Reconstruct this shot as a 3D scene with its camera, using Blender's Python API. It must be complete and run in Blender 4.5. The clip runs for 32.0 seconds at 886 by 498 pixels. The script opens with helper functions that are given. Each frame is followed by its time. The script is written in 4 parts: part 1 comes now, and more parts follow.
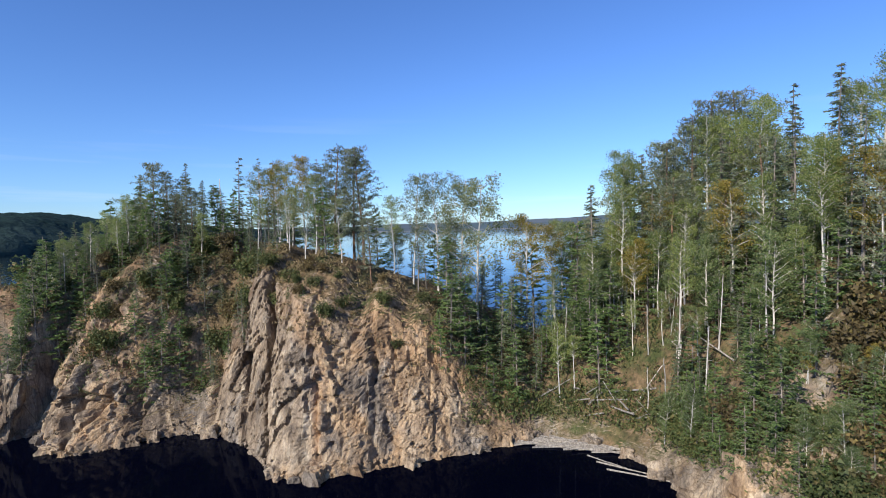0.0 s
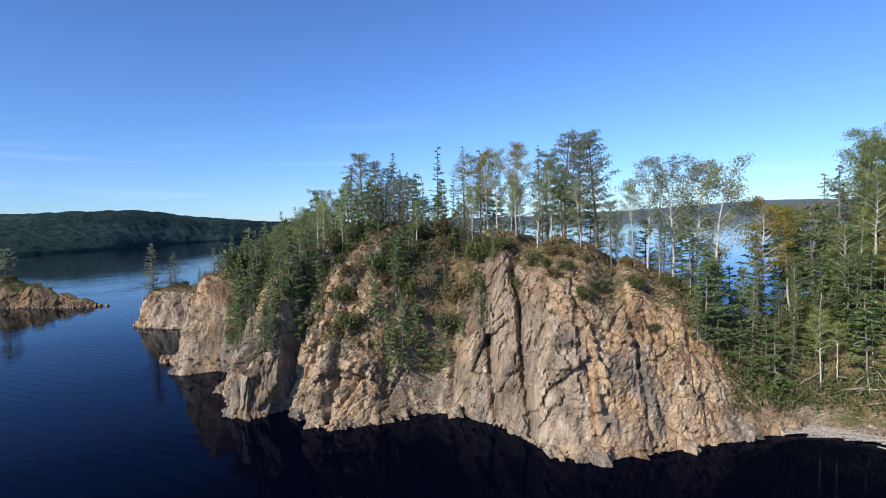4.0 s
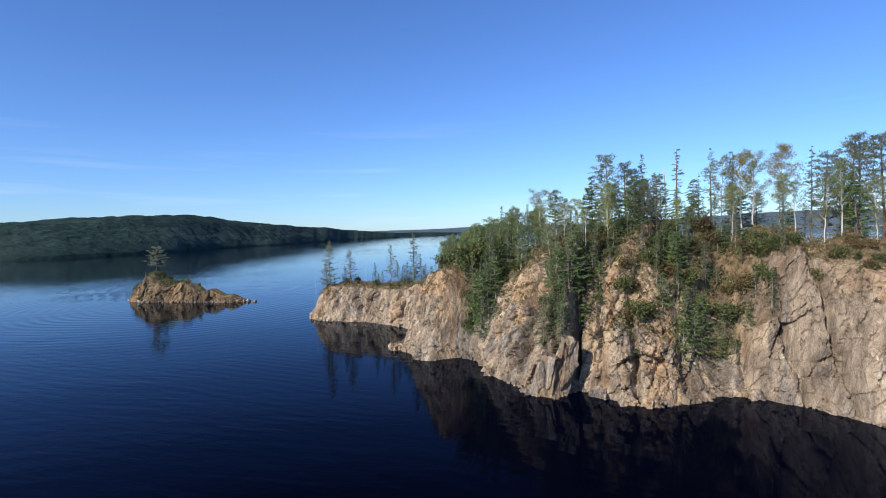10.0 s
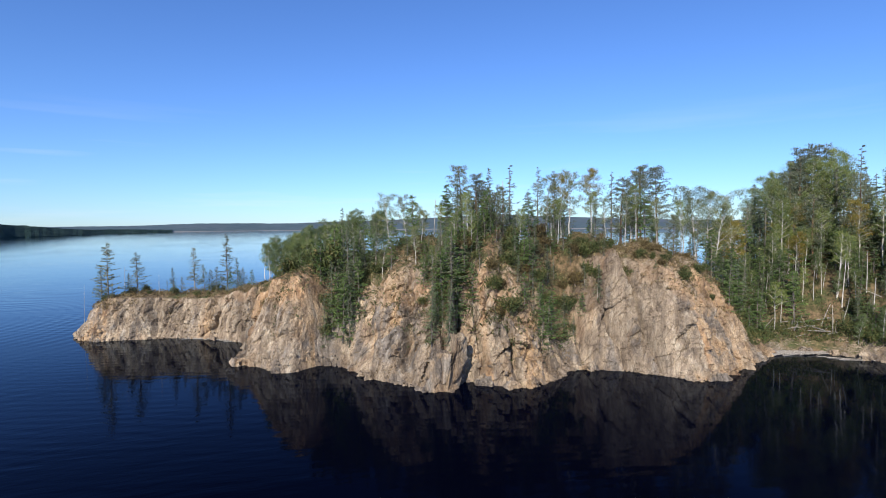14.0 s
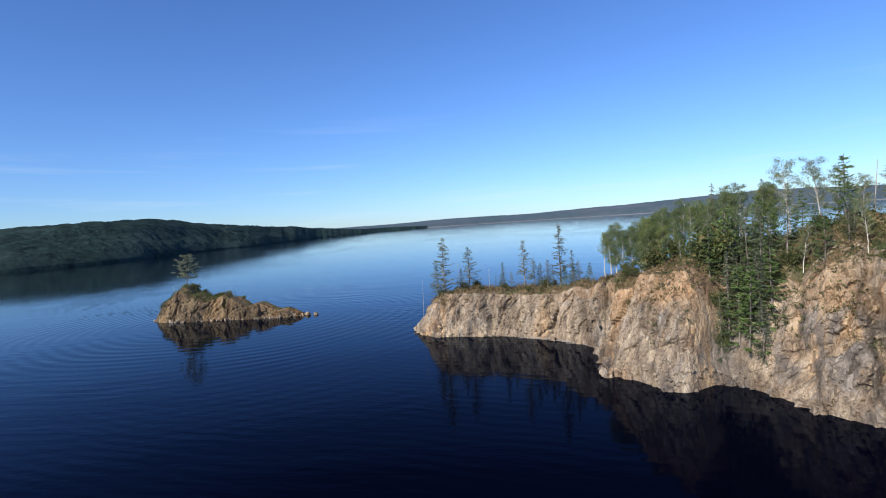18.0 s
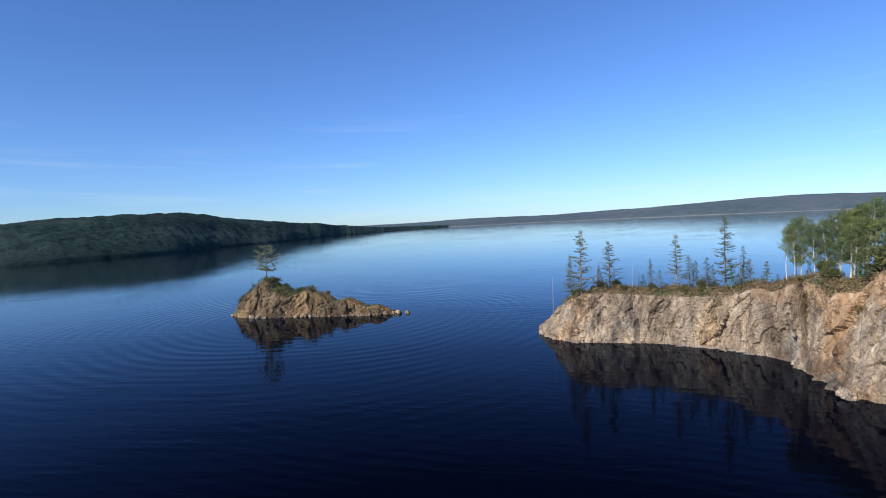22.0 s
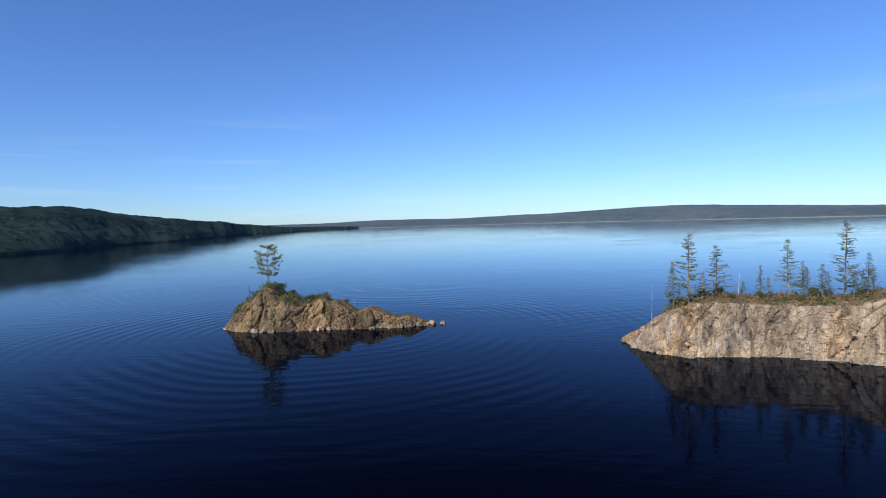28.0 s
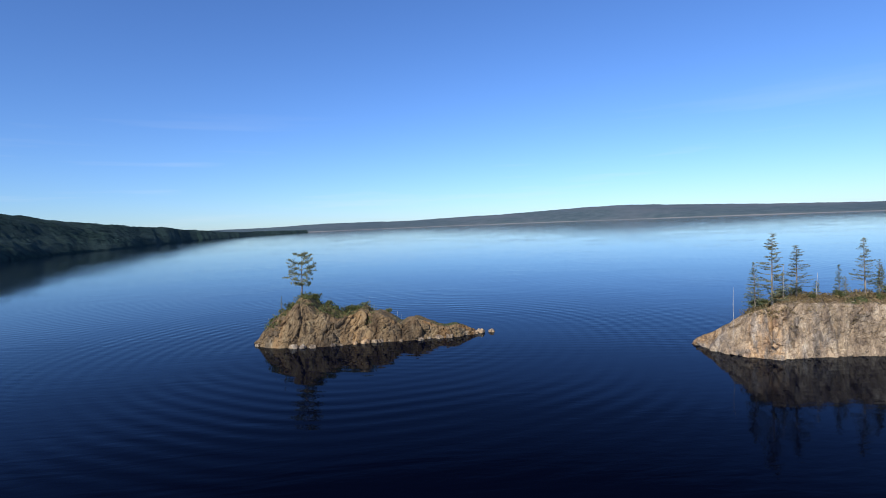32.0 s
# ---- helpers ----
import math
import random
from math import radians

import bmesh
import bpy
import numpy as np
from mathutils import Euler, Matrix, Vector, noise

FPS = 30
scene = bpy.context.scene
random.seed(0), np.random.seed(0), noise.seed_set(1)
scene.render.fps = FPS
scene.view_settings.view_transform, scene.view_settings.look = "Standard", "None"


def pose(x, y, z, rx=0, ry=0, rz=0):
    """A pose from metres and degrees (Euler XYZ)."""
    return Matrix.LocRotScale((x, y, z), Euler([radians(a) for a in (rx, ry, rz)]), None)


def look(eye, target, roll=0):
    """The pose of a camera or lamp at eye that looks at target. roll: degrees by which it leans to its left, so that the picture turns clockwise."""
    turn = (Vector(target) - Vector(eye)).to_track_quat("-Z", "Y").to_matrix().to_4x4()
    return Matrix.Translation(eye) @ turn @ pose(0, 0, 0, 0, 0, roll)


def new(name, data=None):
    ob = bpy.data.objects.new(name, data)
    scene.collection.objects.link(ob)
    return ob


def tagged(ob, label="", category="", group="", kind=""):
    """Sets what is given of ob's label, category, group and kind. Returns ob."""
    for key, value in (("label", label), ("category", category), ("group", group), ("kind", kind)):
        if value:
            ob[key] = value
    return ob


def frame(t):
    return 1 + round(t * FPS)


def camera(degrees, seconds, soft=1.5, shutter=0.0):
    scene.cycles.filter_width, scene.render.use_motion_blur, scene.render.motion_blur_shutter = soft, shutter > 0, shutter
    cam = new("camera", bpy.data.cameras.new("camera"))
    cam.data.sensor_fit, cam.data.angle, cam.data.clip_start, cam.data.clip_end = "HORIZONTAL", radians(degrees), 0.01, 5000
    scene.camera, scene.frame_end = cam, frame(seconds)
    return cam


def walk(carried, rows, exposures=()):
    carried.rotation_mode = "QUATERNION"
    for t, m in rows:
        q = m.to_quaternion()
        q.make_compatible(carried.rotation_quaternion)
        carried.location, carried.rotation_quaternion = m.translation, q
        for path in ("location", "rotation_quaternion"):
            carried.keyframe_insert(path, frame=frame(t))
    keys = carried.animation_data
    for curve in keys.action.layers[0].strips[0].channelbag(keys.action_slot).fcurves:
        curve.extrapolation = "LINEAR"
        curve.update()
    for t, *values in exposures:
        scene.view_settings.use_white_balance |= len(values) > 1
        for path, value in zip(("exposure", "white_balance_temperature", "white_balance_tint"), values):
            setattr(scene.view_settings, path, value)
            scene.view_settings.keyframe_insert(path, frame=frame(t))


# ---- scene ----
cam = camera(80.3, 32.0, soft=1.0)
ROWS = [
    (0, 12.32, -4.16, 17.54, 3.52, -2.40, -1.36),
    (0.5, 11.32, -4.17, 17.49, 3.28, -2.53, -1.59),
    (1, 9.45, -4.19, 17.38, 2.94, -2.63, -1.79),
    (1.5, 7.22, -4.37, 17.36, 4.73, -2.91, -2.05),
    (2, 4.75, -4.74, 17.35, 7.92, -2.97, -2.01),
    (2.5, 2.68, -5.18, 17.30, 8.42, -2.89, -1.99),
    (3, 0.63, -5.54, 17.30, 7.80, -2.92, -2.10),
    (3.5, -1.56, -5.90, 17.31, 7.48, -3.01, -2.14),
    (4, -3.75, -6.17, 17.11, 9.62, -2.85, -1.83),
    (4.5, -5.76, -6.28, 16.78, 12.58, -2.48, -1.63),
    (6.5, -14.40, -8.80, 16.67, 11.12, -2.31, -1.64),
    (7, -16.92, -9.68, 17.04, 12.15, -2.64, -1.67),
    (7.5, -18.92, -10.44, 17.34, 18.20, -2.84, -1.58),
    (8, -20.43, -11.21, 17.49, 26.43, -2.78, -2.06),
    (8.5, -21.68, -12.09, 17.39, 33.66, -2.53, -2.55),
    (9, -24.67, -13.53, 16.98, 24.98, -2.11, -2.19),
    (9.5, -26.40, -14.52, 16.73, 17.68, -2.06, -1.87),
    (10, -28.50, -15.08, 16.48, 12.55, -1.93, -1.30),
    (10.5, -30.58, -15.77, 16.37, 3.78, -1.80, -0.57),
    (11, -32.50, -16.54, 16.41, -4.98, -1.82, -0.15),
    (11.5, -34.32, -17.04, 16.51, -12.75, -1.73, -0.05),
    (12, -36.47, -17.04, 16.64, -14.88, -1.81, -0.07),
    (12.5, -38.85, -16.81, 16.83, -15.53, -2.02, -0.04),
    (13, -41.18, -16.41, 17.07, -16.12, -2.26, -0.10),
    (13.5, -43.49, -15.88, 17.10, -16.73, -2.34, -0.16),
    (15.5, -50.36, -11.06, 18.09, -17.30, -3.22, -0.92),
    (16, -51.32, -9.54, 18.04, -11.34, -3.33, -1.67),
    (16.5, -53.85, -7.90, 17.94, -4.51, -3.15, -2.35),
    (17, -56.42, -6.22, 17.68, 2.38, -2.71, -3.04),
    (17.5, -57.75, -3.27, 17.63, 8.81, -2.91, -3.62),
    (18, -59.97, -2.14, 17.46, 8.35, -2.83, -3.69),
    (18.5, -62.33, -1.08, 17.24, 7.81, -2.70, -3.62),
    (19, -64.70, -0.27, 17.09, 7.67, -2.55, -3.47),
    (19.5, -67.08, 0.38, 17.05, 7.45, -2.50, -3.35),
    (20, -69.48, 1.08, 17.07, 8.77, -2.54, -3.23),
    (20.5, -71.51, 2.10, 17.09, 10.58, -2.73, -2.77),
    (21, -73.56, 2.99, 17.07, 10.49, -2.81, -2.73),
    (21.5, -75.77, 3.61, 17.01, 10.41, -2.80, -2.60),
    (22, -77.78, 4.16, 16.94, 10.25, -2.75, -2.66),
    (22.5, -80.25, 4.57, 16.75, 9.45, -2.68, -2.29),
    (23, -82.62, 4.84, 16.52, 2.43, -2.29, -1.47),
    (23.5, -85.07, 5.40, 16.43, 0.87, -2.27, -1.23),
    (24, -87.50, 6.21, 16.52, 0.41, -2.39, -1.12),
    (24.5, -89.47, 7.33, 16.72, 0.15, -2.62, -1.09),
    (25, -90.87, 8.58, 16.97, 0.54, -2.84, -1.27),
    (25.5, -93.75, 9.60, 17.10, 0.02, -2.95, -1.02),
    (27.5, -101.21, 12.75, 17.12, 0.02, -2.86, -1.37),
    (28, -102.91, 13.39, 17.25, -0.11, -2.88, -1.49),
    (28.5, -105.63, 13.95, 17.25, -1.80, -2.80, -1.56),
    (29, -107.84, 14.47, 17.26, -4.49, -2.72, -1.66),
    (29.5, -109.60, 15.13, 17.35, -5.70, -2.79, -1.80),
    (30, -110.92, 15.89, 17.48, -5.25, -2.87, -1.75),
    (30.5, -113.82, 16.57, 17.44, -5.92, -2.69, -1.97),
    (31, -116.18, 17.48, 17.47, -6.28, -2.58, -2.14),
    (31.5, -117.80, 18.01, 17.66, -6.17, -2.54, -2.35),
    (32, -118.96, 18.69, 17.99, -5.76, -2.83, -2.27),
]


def aimed(x, y, z, yaw, pitch, roll):
    a, b = radians(yaw), radians(pitch)
    way = Vector((-math.sin(a) * math.cos(b), math.cos(a) * math.cos(b), math.sin(b)))
    return look(Vector((x, y, z)), Vector((x, y, z)) + 10 * way, roll)


walk(cam, [(t, aimed(*row)) for t, *row in ROWS], [(0, 0.44), (10, 0.42), (18, 0.33), (32, 0.24)])

# ---- sky and sun ----
SUN_ELEVATION, SUN_AZIMUTH = 32.0, 214.0     # degrees; azimuth clockwise from +y
world = bpy.data.worlds.new("sky")
scene.world = world
world.use_nodes = True
wn = world.node_tree
wn.nodes.clear()
sky = wn.nodes.new("ShaderNodeTexSky")
sky.sky_type, sky.sun_disc = "NISHITA", False
sky.sun_elevation, sky.sun_rotation = radians(SUN_ELEVATION), radians(SUN_AZIMUTH)
sky.air_density, sky.dust_density, sky.ozone_density = 1.0, 0.1, 3.0
back = wn.nodes.new("ShaderNodeBackground")
back.inputs["Strength"].default_value = 0.096
wout = wn.nodes.new("ShaderNodeOutputWorld")
tone = wn.nodes.new("ShaderNodeMix")
tone.data_type, tone.blend_type = "RGBA", "MULTIPLY"
tone.inputs[0].default_value = 1.0
tone.inputs[7].default_value = (0.60, 0.86, 1.34, 1)     # a clear, cold autumn sky
wn.links.new(sky.outputs[0], tone.inputs[6])
place = wn.nodes.new("ShaderNodeTexCoord")
bend = wn.nodes.new("ShaderNodeMapping")
bend.inputs["Scale"].default_value = (1.6, 1.6, 26)
wisp = wn.nodes.new("ShaderNodeTexNoise")
wisp.inputs["Scale"].default_value, wisp.inputs["Detail"].default_value = 1.4, 5
band = wn.nodes.new("ShaderNodeValToRGB")
band.color_ramp.elements[0].position, band.color_ramp.elements[1].position = 0.56, 0.80
low = wn.nodes.new("ShaderNodeSeparateXYZ")
fade = wn.nodes.new("ShaderNodeMapRange")
for key, value in (("From Min", 0.02), ("From Max", 0.22), ("To Min", 0.42), ("To Max", 0.0)):
    fade.inputs[key].default_value = value
amount = wn.nodes.new("ShaderNodeMath")
amount.operation = "MULTIPLY"
cloud = wn.nodes.new("ShaderNodeMix")      # thin high cloud, low over the horizon
cloud.data_type = "RGBA"
cloud.inputs[7].default_value = (7.0, 7.6, 8.4, 1)
wn.links.new(place.outputs["Generated"], bend.inputs["Vector"])
wn.links.new(bend.outputs[0], wisp.inputs["Vector"])
wn.links.new(wisp.outputs[0], band.inputs[0])
wn.links.new(place.outputs["Generated"], low.inputs[0])
wn.links.new(low.outputs[2], fade.inputs["Value"])
wn.links.new(band.outputs[0], amount.inputs[0])
wn.links.new(fade.outputs[0], amount.inputs[1])
wn.links.new(amount.outputs[0], cloud.inputs[0])
wn.links.new(tone.outputs[2], cloud.inputs[6])
wn.links.new(cloud.outputs[2], back.inputs["Color"])
wn.links.new(back.outputs[0], wout.inputs["Surface"])
sun = new("sun", bpy.data.lights.new("sun", "SUN"))
sun.data.energy, sun.data.angle, sun.data.color = 5.0, radians(0.5), (1.0, 0.935, 0.83)
ca, cb = radians(SUN_AZIMUTH), radians(SUN_ELEVATION)
toward = Vector((math.sin(ca) * math.cos(cb), math.cos(ca) * math.cos(cb), math.sin(cb)))
sun.matrix_world = look(toward * 200, (0, 0, 0))

# ---- noise on arrays ----


def hashed(i, seed):
    """Three integers a row to one number from 0 to 1."""
    i = i.astype(np.int64) & 0xFFFFFFFF
    h = (i[..., 0] * 73856093) ^ (i[..., 1] * 19349663) ^ (i[..., 2] * 83492791) ^ (seed * 2654435761)
    h &= 0xFFFFFFFF
    h = ((h >> 16) ^ h) * 0x45D9F3B & 0xFFFFFFFF
    h = ((h >> 16) ^ h) * 0x45D9F3B & 0xFFFFFFFF
    return (((h >> 16) ^ h) & 0xFFFFFF) / float(0x1000000)


def smooth_noise(p, seed=0):
    i = np.floor(p)
    f = p - i
    f = f * f * (3 - 2 * f)
    out = np.zeros(len(p))
    for dx in (0, 1):
        for dy in (0, 1):
            for dz in (0, 1):
                w = (f[:, 0] if dx else 1 - f[:, 0]) * (f[:, 1] if dy else 1 - f[:, 1]) * (f[:, 2] if dz else 1 - f[:, 2])
                out += w * hashed(i + (dx, dy, dz), seed)
    return out * 2 - 1


def fractal(p, octaves=4, seed=0):
    out, amp = np.zeros(len(p)), 1.0
    for k in range(octaves):
        out += amp * smooth_noise(p * 2.03 ** k, seed + k)
        amp *= 0.5
    return out


def facets(p, seed=0):
    """Broken-rock relief: a plane of its own in every cell, and a crack between cells."""
    base = np.floor(p)
    best, second = np.full(len(p), 9.0), np.full(len(p), 9.0)
    value = np.zeros(len(p))
    for dx in (-1, 0, 1):
        for dy in (-1, 0, 1):
            for dz in (-1, 0, 1):
                c = base + (dx, dy, dz)
                spot = c + np.stack([hashed(c, seed + k) for k in (1, 2, 3)], -1)
                off = p - spot
                dist = (off ** 2).sum(-1)
                tilt = np.stack([hashed(c, seed + k) - 0.5 for k in (4, 5, 6)], -1)
                here = hashed(c, seed + 7) - 0.5 + 1.3 * (off * tilt).sum(-1)
                near = dist < best
                second = np.where(near, best, np.minimum(second, dist))
                best, value = np.where(near, dist, best), np.where(near, here, value)
    gap = np.sqrt(second) - np.sqrt(best)
    return value, np.clip(1 - gap / 0.12, 0, 1)


# ---- meshes from arrays ----


def mesh_of(name, verts, faces, material, smooth=False):
    me = bpy.data.meshes.new(name)
    verts, faces = np.asarray(verts, np.float32), np.asarray(faces, np.int32)
    k = faces.shape[1]
    me.vertices.add(len(verts))
    me.vertices.foreach_set("co", verts.ravel())
    me.loops.add(faces.size)
    me.loops.foreach_set("vertex_index", faces.ravel())
    me.polygons.add(len(faces))
    me.polygons.foreach_set("loop_start", np.arange(0, faces.size, k, dtype=np.int32))
    me.polygons.foreach_set("loop_total", np.full(len(faces), k, np.int32))
    me.polygons.foreach_set("use_smooth", np.full(len(faces), smooth))
    me.update(calc_edges=True)
    me.materials.append(material)
    return me


def grid_faces(rows, cols):
    a = (np.arange(rows - 1)[:, None] * cols + np.arange(cols - 1)[None]).ravel()
    return np.stack([a, a + 1, a + cols + 1, a + cols], -1)


def part(name, me, parent, label=""):
    ob = new(name, me)
    ob.parent = parent
    return tagged(ob, label)


# ---- materials ----


def material(name):
    m = bpy.data.materials.new(name)
    m.use_nodes = True
    t = m.node_tree
    return m, t, t.nodes["Principled BSDF"]


def node(t, kind, **values):
    n = t.nodes.new(kind)
    for key, value in values.items():
        n.inputs[key].default_value = value
    return n


def noise_node(t, scale, detail=6.0, rough=0.6, vector=None, distortion=0.0):
    n = node(t, "ShaderNodeTexNoise", Scale=scale, Detail=detail, Roughness=rough, Distortion=distortion)
    if vector is not None:
        t.links.new(vector, n.inputs["Vector"])
    return n.outputs[0]


def ramp(t, factor, stops):
    n = t.nodes.new("ShaderNodeValToRGB")
    e = n.color_ramp.elements
    while len(e) < len(stops):
        e.new(0.5)
    for slot, (at, colour) in zip(e, stops):
        slot.position, slot.color = at, (*colour, 1)
    t.links.new(factor, n.inputs[0])
    return n.outputs[0]


def blend(t, factor, a, b, mode="MIX"):
    n = t.nodes.new("ShaderNodeMix")
    n.data_type, n.blend_type = "RGBA", mode
    for socket, value in ((n.inputs[0], factor), (n.inputs[6], a), (n.inputs[7], b)):
        if hasattr(value, "links"):
            t.links.new(value, socket)
        else:
            socket.default_value = value if isinstance(value, float) else (*value, 1)
    return n.outputs[2]


def maths(t, what, a, b):
    n = t.nodes.new("ShaderNodeMath")
    n.operation = what
    for socket, value in zip(n.inputs, (a, b)):
        if hasattr(value, "links"):
            t.links.new(value, socket)
        else:
            socket.default_value = value
    return n.outputs[0]


def coords(t, turn=(0, 0, 0), scale=(1, 1, 1)):
    g = t.nodes.new("ShaderNodeNewGeometry")
    m = t.nodes.new("ShaderNodeMapping")
    m.inputs["Rotation"].default_value = [radians(a) for a in turn]
    m.inputs["Scale"].default_value = scale
    t.links.new(g.outputs["Position"], m.inputs["Vector"])
    return m.outputs[0], g


def bump(t, shader, height, strength, distance):
    b = node(t, "ShaderNodeBump", Strength=strength, Distance=distance)
    t.links.new(height, b.inputs["Height"])
    t.links.new(b.outputs[0], shader.inputs["Normal"])


def land_material(name="cliff_rock_and_soil", rock_tint=(1, 1, 1)):
    """Broken, stained cliff rock; dry grass, litter and moss wherever the ground is flat enough to hold soil."""
    m, t, s = material(name)
    streak, geo = coords(t, (18, -14, 0), (1, 1, 0.28))
    flat, _ = coords(t)
    large = noise_node(t, 0.13, 4, 0.55, streak, 0.6)
    mid = noise_node(t, 0.9, 8, 0.65, streak, 0.4)
    fine = noise_node(t, 5.0, 8, 0.7, flat)
    rock = ramp(t, mid, [(0.27, (0.093, 0.080, 0.068)), (0.42, (0.279, 0.235, 0.180)), (0.55, (0.400, 0.345, 0.260)), (0.70, (0.558, 0.520, 0.420))])
    warm = ramp(t, mid, [(0.30, (0.19, 0.125, 0.080)), (0.50, (0.46, 0.345, 0.215)), (0.70, (0.60, 0.49, 0.335))])
    cold = ramp(t, mid, [(0.30, (0.079, 0.075, 0.070)), (0.52, (0.223, 0.210, 0.190)), (0.72, (0.446, 0.440, 0.400))])
    rock = blend(t, ramp(t, large, [(0.50, (0, 0, 0)), (0.62, (1, 1, 1))]), rock, warm)
    patch = noise_node(t, 0.33, 5, 0.6, streak, 0.8)
    rock = blend(t, ramp(t, patch, [(0.50, (0, 0, 0)), (0.60, (0.85, 0.85, 0.85))]), rock, cold)
    speck = noise_node(t, 11.0, 6, 0.75, streak)
    rock = blend(t, 0.6, rock, ramp(t, fine, [(0.30, (0.62, 0.61, 0.60)), (0.60, (1.12, 1.10, 1.08))]), "MULTIPLY")
    rock = blend(t, 0.85, rock, ramp(t, speck, [(0.34, (0.60, 0.59, 0.58)), (0.60, (1.18, 1.16, 1.14))]), "MULTIPLY")
    ochre = t.nodes.new("ShaderNodeAttribute")      # weathered earth that slides from under the turf
    ochre.attribute_name = "ochre"
    earth = ramp(t, noise_node(t, 1.3, 8, 0.65, streak, 0.5), [(0.30, (0.22, 0.135, 0.075)), (0.50, (0.44, 0.305, 0.18)), (0.70, (0.58, 0.46, 0.31))])
    scar = maths(t, "ADD", ochre.outputs["Fac"], maths(t, "MULTIPLY", patch, 0.8))
    rock = blend(t, ramp(t, scar, [(0.82, (0, 0, 0)), (1.02, (0.9, 0.9, 0.9))]), rock, earth)
    cracks = node(t, "ShaderNodeTexVoronoi", Scale=1.1, Randomness=1.0)
    cracks.feature = "DISTANCE_TO_EDGE"
    t.links.new(blend(t, 0.12, streak, t.nodes.new("ShaderNodeTexNoise").outputs["Color"], "ADD"), cracks.inputs["Vector"])
    shade = noise_node(t, 0.24, 5, 0.6, streak, 1.2)
    rock = blend(t, 0.8, rock, ramp(t, shade, [(0.34, (0.38, 0.35, 0.345)), (0.50, (0.93, 0.93, 0.93)), (0.66, (1.22, 1.22, 1.22))]), "MULTIPLY")
    split = ramp(t, cracks.outputs["Distance"], [(0.0, (0.45, 0.43, 0.41)), (0.035, (1, 1, 1))])
    rock = blend(t, 0.75, rock, split, "MULTIPLY")
    rock = blend(t, 1.0, rock, rock_tint, "MULTIPLY")
    litter = ramp(t, noise_node(t, 1.6, 8, 0.7, flat), [(0.30, (0.035, 0.03, 0.015)), (0.47, (0.12, 0.085, 0.045)), (0.60, (0.20, 0.135, 0.075)), (0.72, (0.27, 0.19, 0.11))])
    moss = ramp(t, noise_node(t, 2.3, 8, 0.7, flat), [(0.35, (0.02, 0.03, 0.01)), (0.65, (0.09, 0.10, 0.035))])
    litter = blend(t, ramp(t, noise_node(t, 0.35, 5, 0.6, flat), [(0.45, (0, 0, 0)), (0.62, (1, 1, 1))]), litter, moss)
    up = t.nodes.new("ShaderNodeSeparateXYZ")
    t.links.new(geo.outputs["Normal"], up.inputs[0])
    soil = t.nodes.new("ShaderNodeAttribute")
    soil.attribute_name = "soil"
    cover = maths(t, "ADD", maths(t, "MULTIPLY", up.outputs[2], 0.55), soil.outputs["Fac"])
    cover = maths(t, "ADD", cover, maths(t, "MULTIPLY", fine, 0.45))
    t.links.new(blend(t, ramp(t, cover, [(0.78, (0, 0, 0)), (0.92, (1, 1, 1))]), rock, litter), s.inputs["Base Color"])
    s.inputs["Roughness"].default_value = 0.9
    s.inputs["Specular IOR Level"].default_value = 0.25
    chips = node(t, "ShaderNodeTexVoronoi", Scale=2.2, Randomness=1.0)
    t.links.new(streak, chips.inputs["Vector"])
    grit = noise_node(t, 16.0, 4, 0.7, flat)
    height = maths(t, "ADD", maths(t, "MULTIPLY", mid, 0.6), maths(t, "MULTIPLY", fine, 0.35))
    height = maths(t, "ADD", height, maths(t, "MULTIPLY", chips.outputs["Distance"], 0.25))
    height = maths(t, "ADD", height, maths(t, "MULTIPLY", grit, 0.22))
    rubble = node(t, "ShaderNodeTexVoronoi", Scale=6.5, Randomness=1.0)
    t.links.new(flat, rubble.inputs["Vector"])
    height = maths(t, "ADD", height, maths(t, "MULTIPLY", rubble.outputs["Distance"], 0.07))
    bump(t, s, height, 1.0, 0.28)
    return m


def leaf_material(name, dark, light, third=None, through_light=0.3):
    m, t, s = material(name)
    g = t.nodes.new("ShaderNodeNewGeometry")
    o = t.nodes.new("ShaderNodeObjectInfo")
    stops = [(0.0, dark), (0.75, light)] + ([(1.0, third)] if third else [])
    colour = ramp(t, g.outputs["Random Per Island"], stops)
    tone = ramp(t, o.outputs["Random"], [(0.0, (0.72, 0.74, 0.70)), (1.0, (1.15, 1.12, 0.95))])
    colour = blend(t, 1.0, colour, tone, "MULTIPLY")
    t.links.new(colour, s.inputs["Base Color"])
    s.inputs["Roughness"].default_value = 0.65
    s.inputs["Specular IOR Level"].default_value = 0.3
    thin = t.nodes.new("ShaderNodeBsdfTranslucent")
    t.links.new(colour, thin.inputs[0])
    mix = node(t, "ShaderNodeMixShader", Fac=through_light)
    t.links.new(s.outputs[0], mix.inputs[1])
    t.links.new(thin.outputs[0], mix.inputs[2])
    t.links.new(mix.outputs[0], t.nodes["Material Output"].inputs["Surface"])
    return m


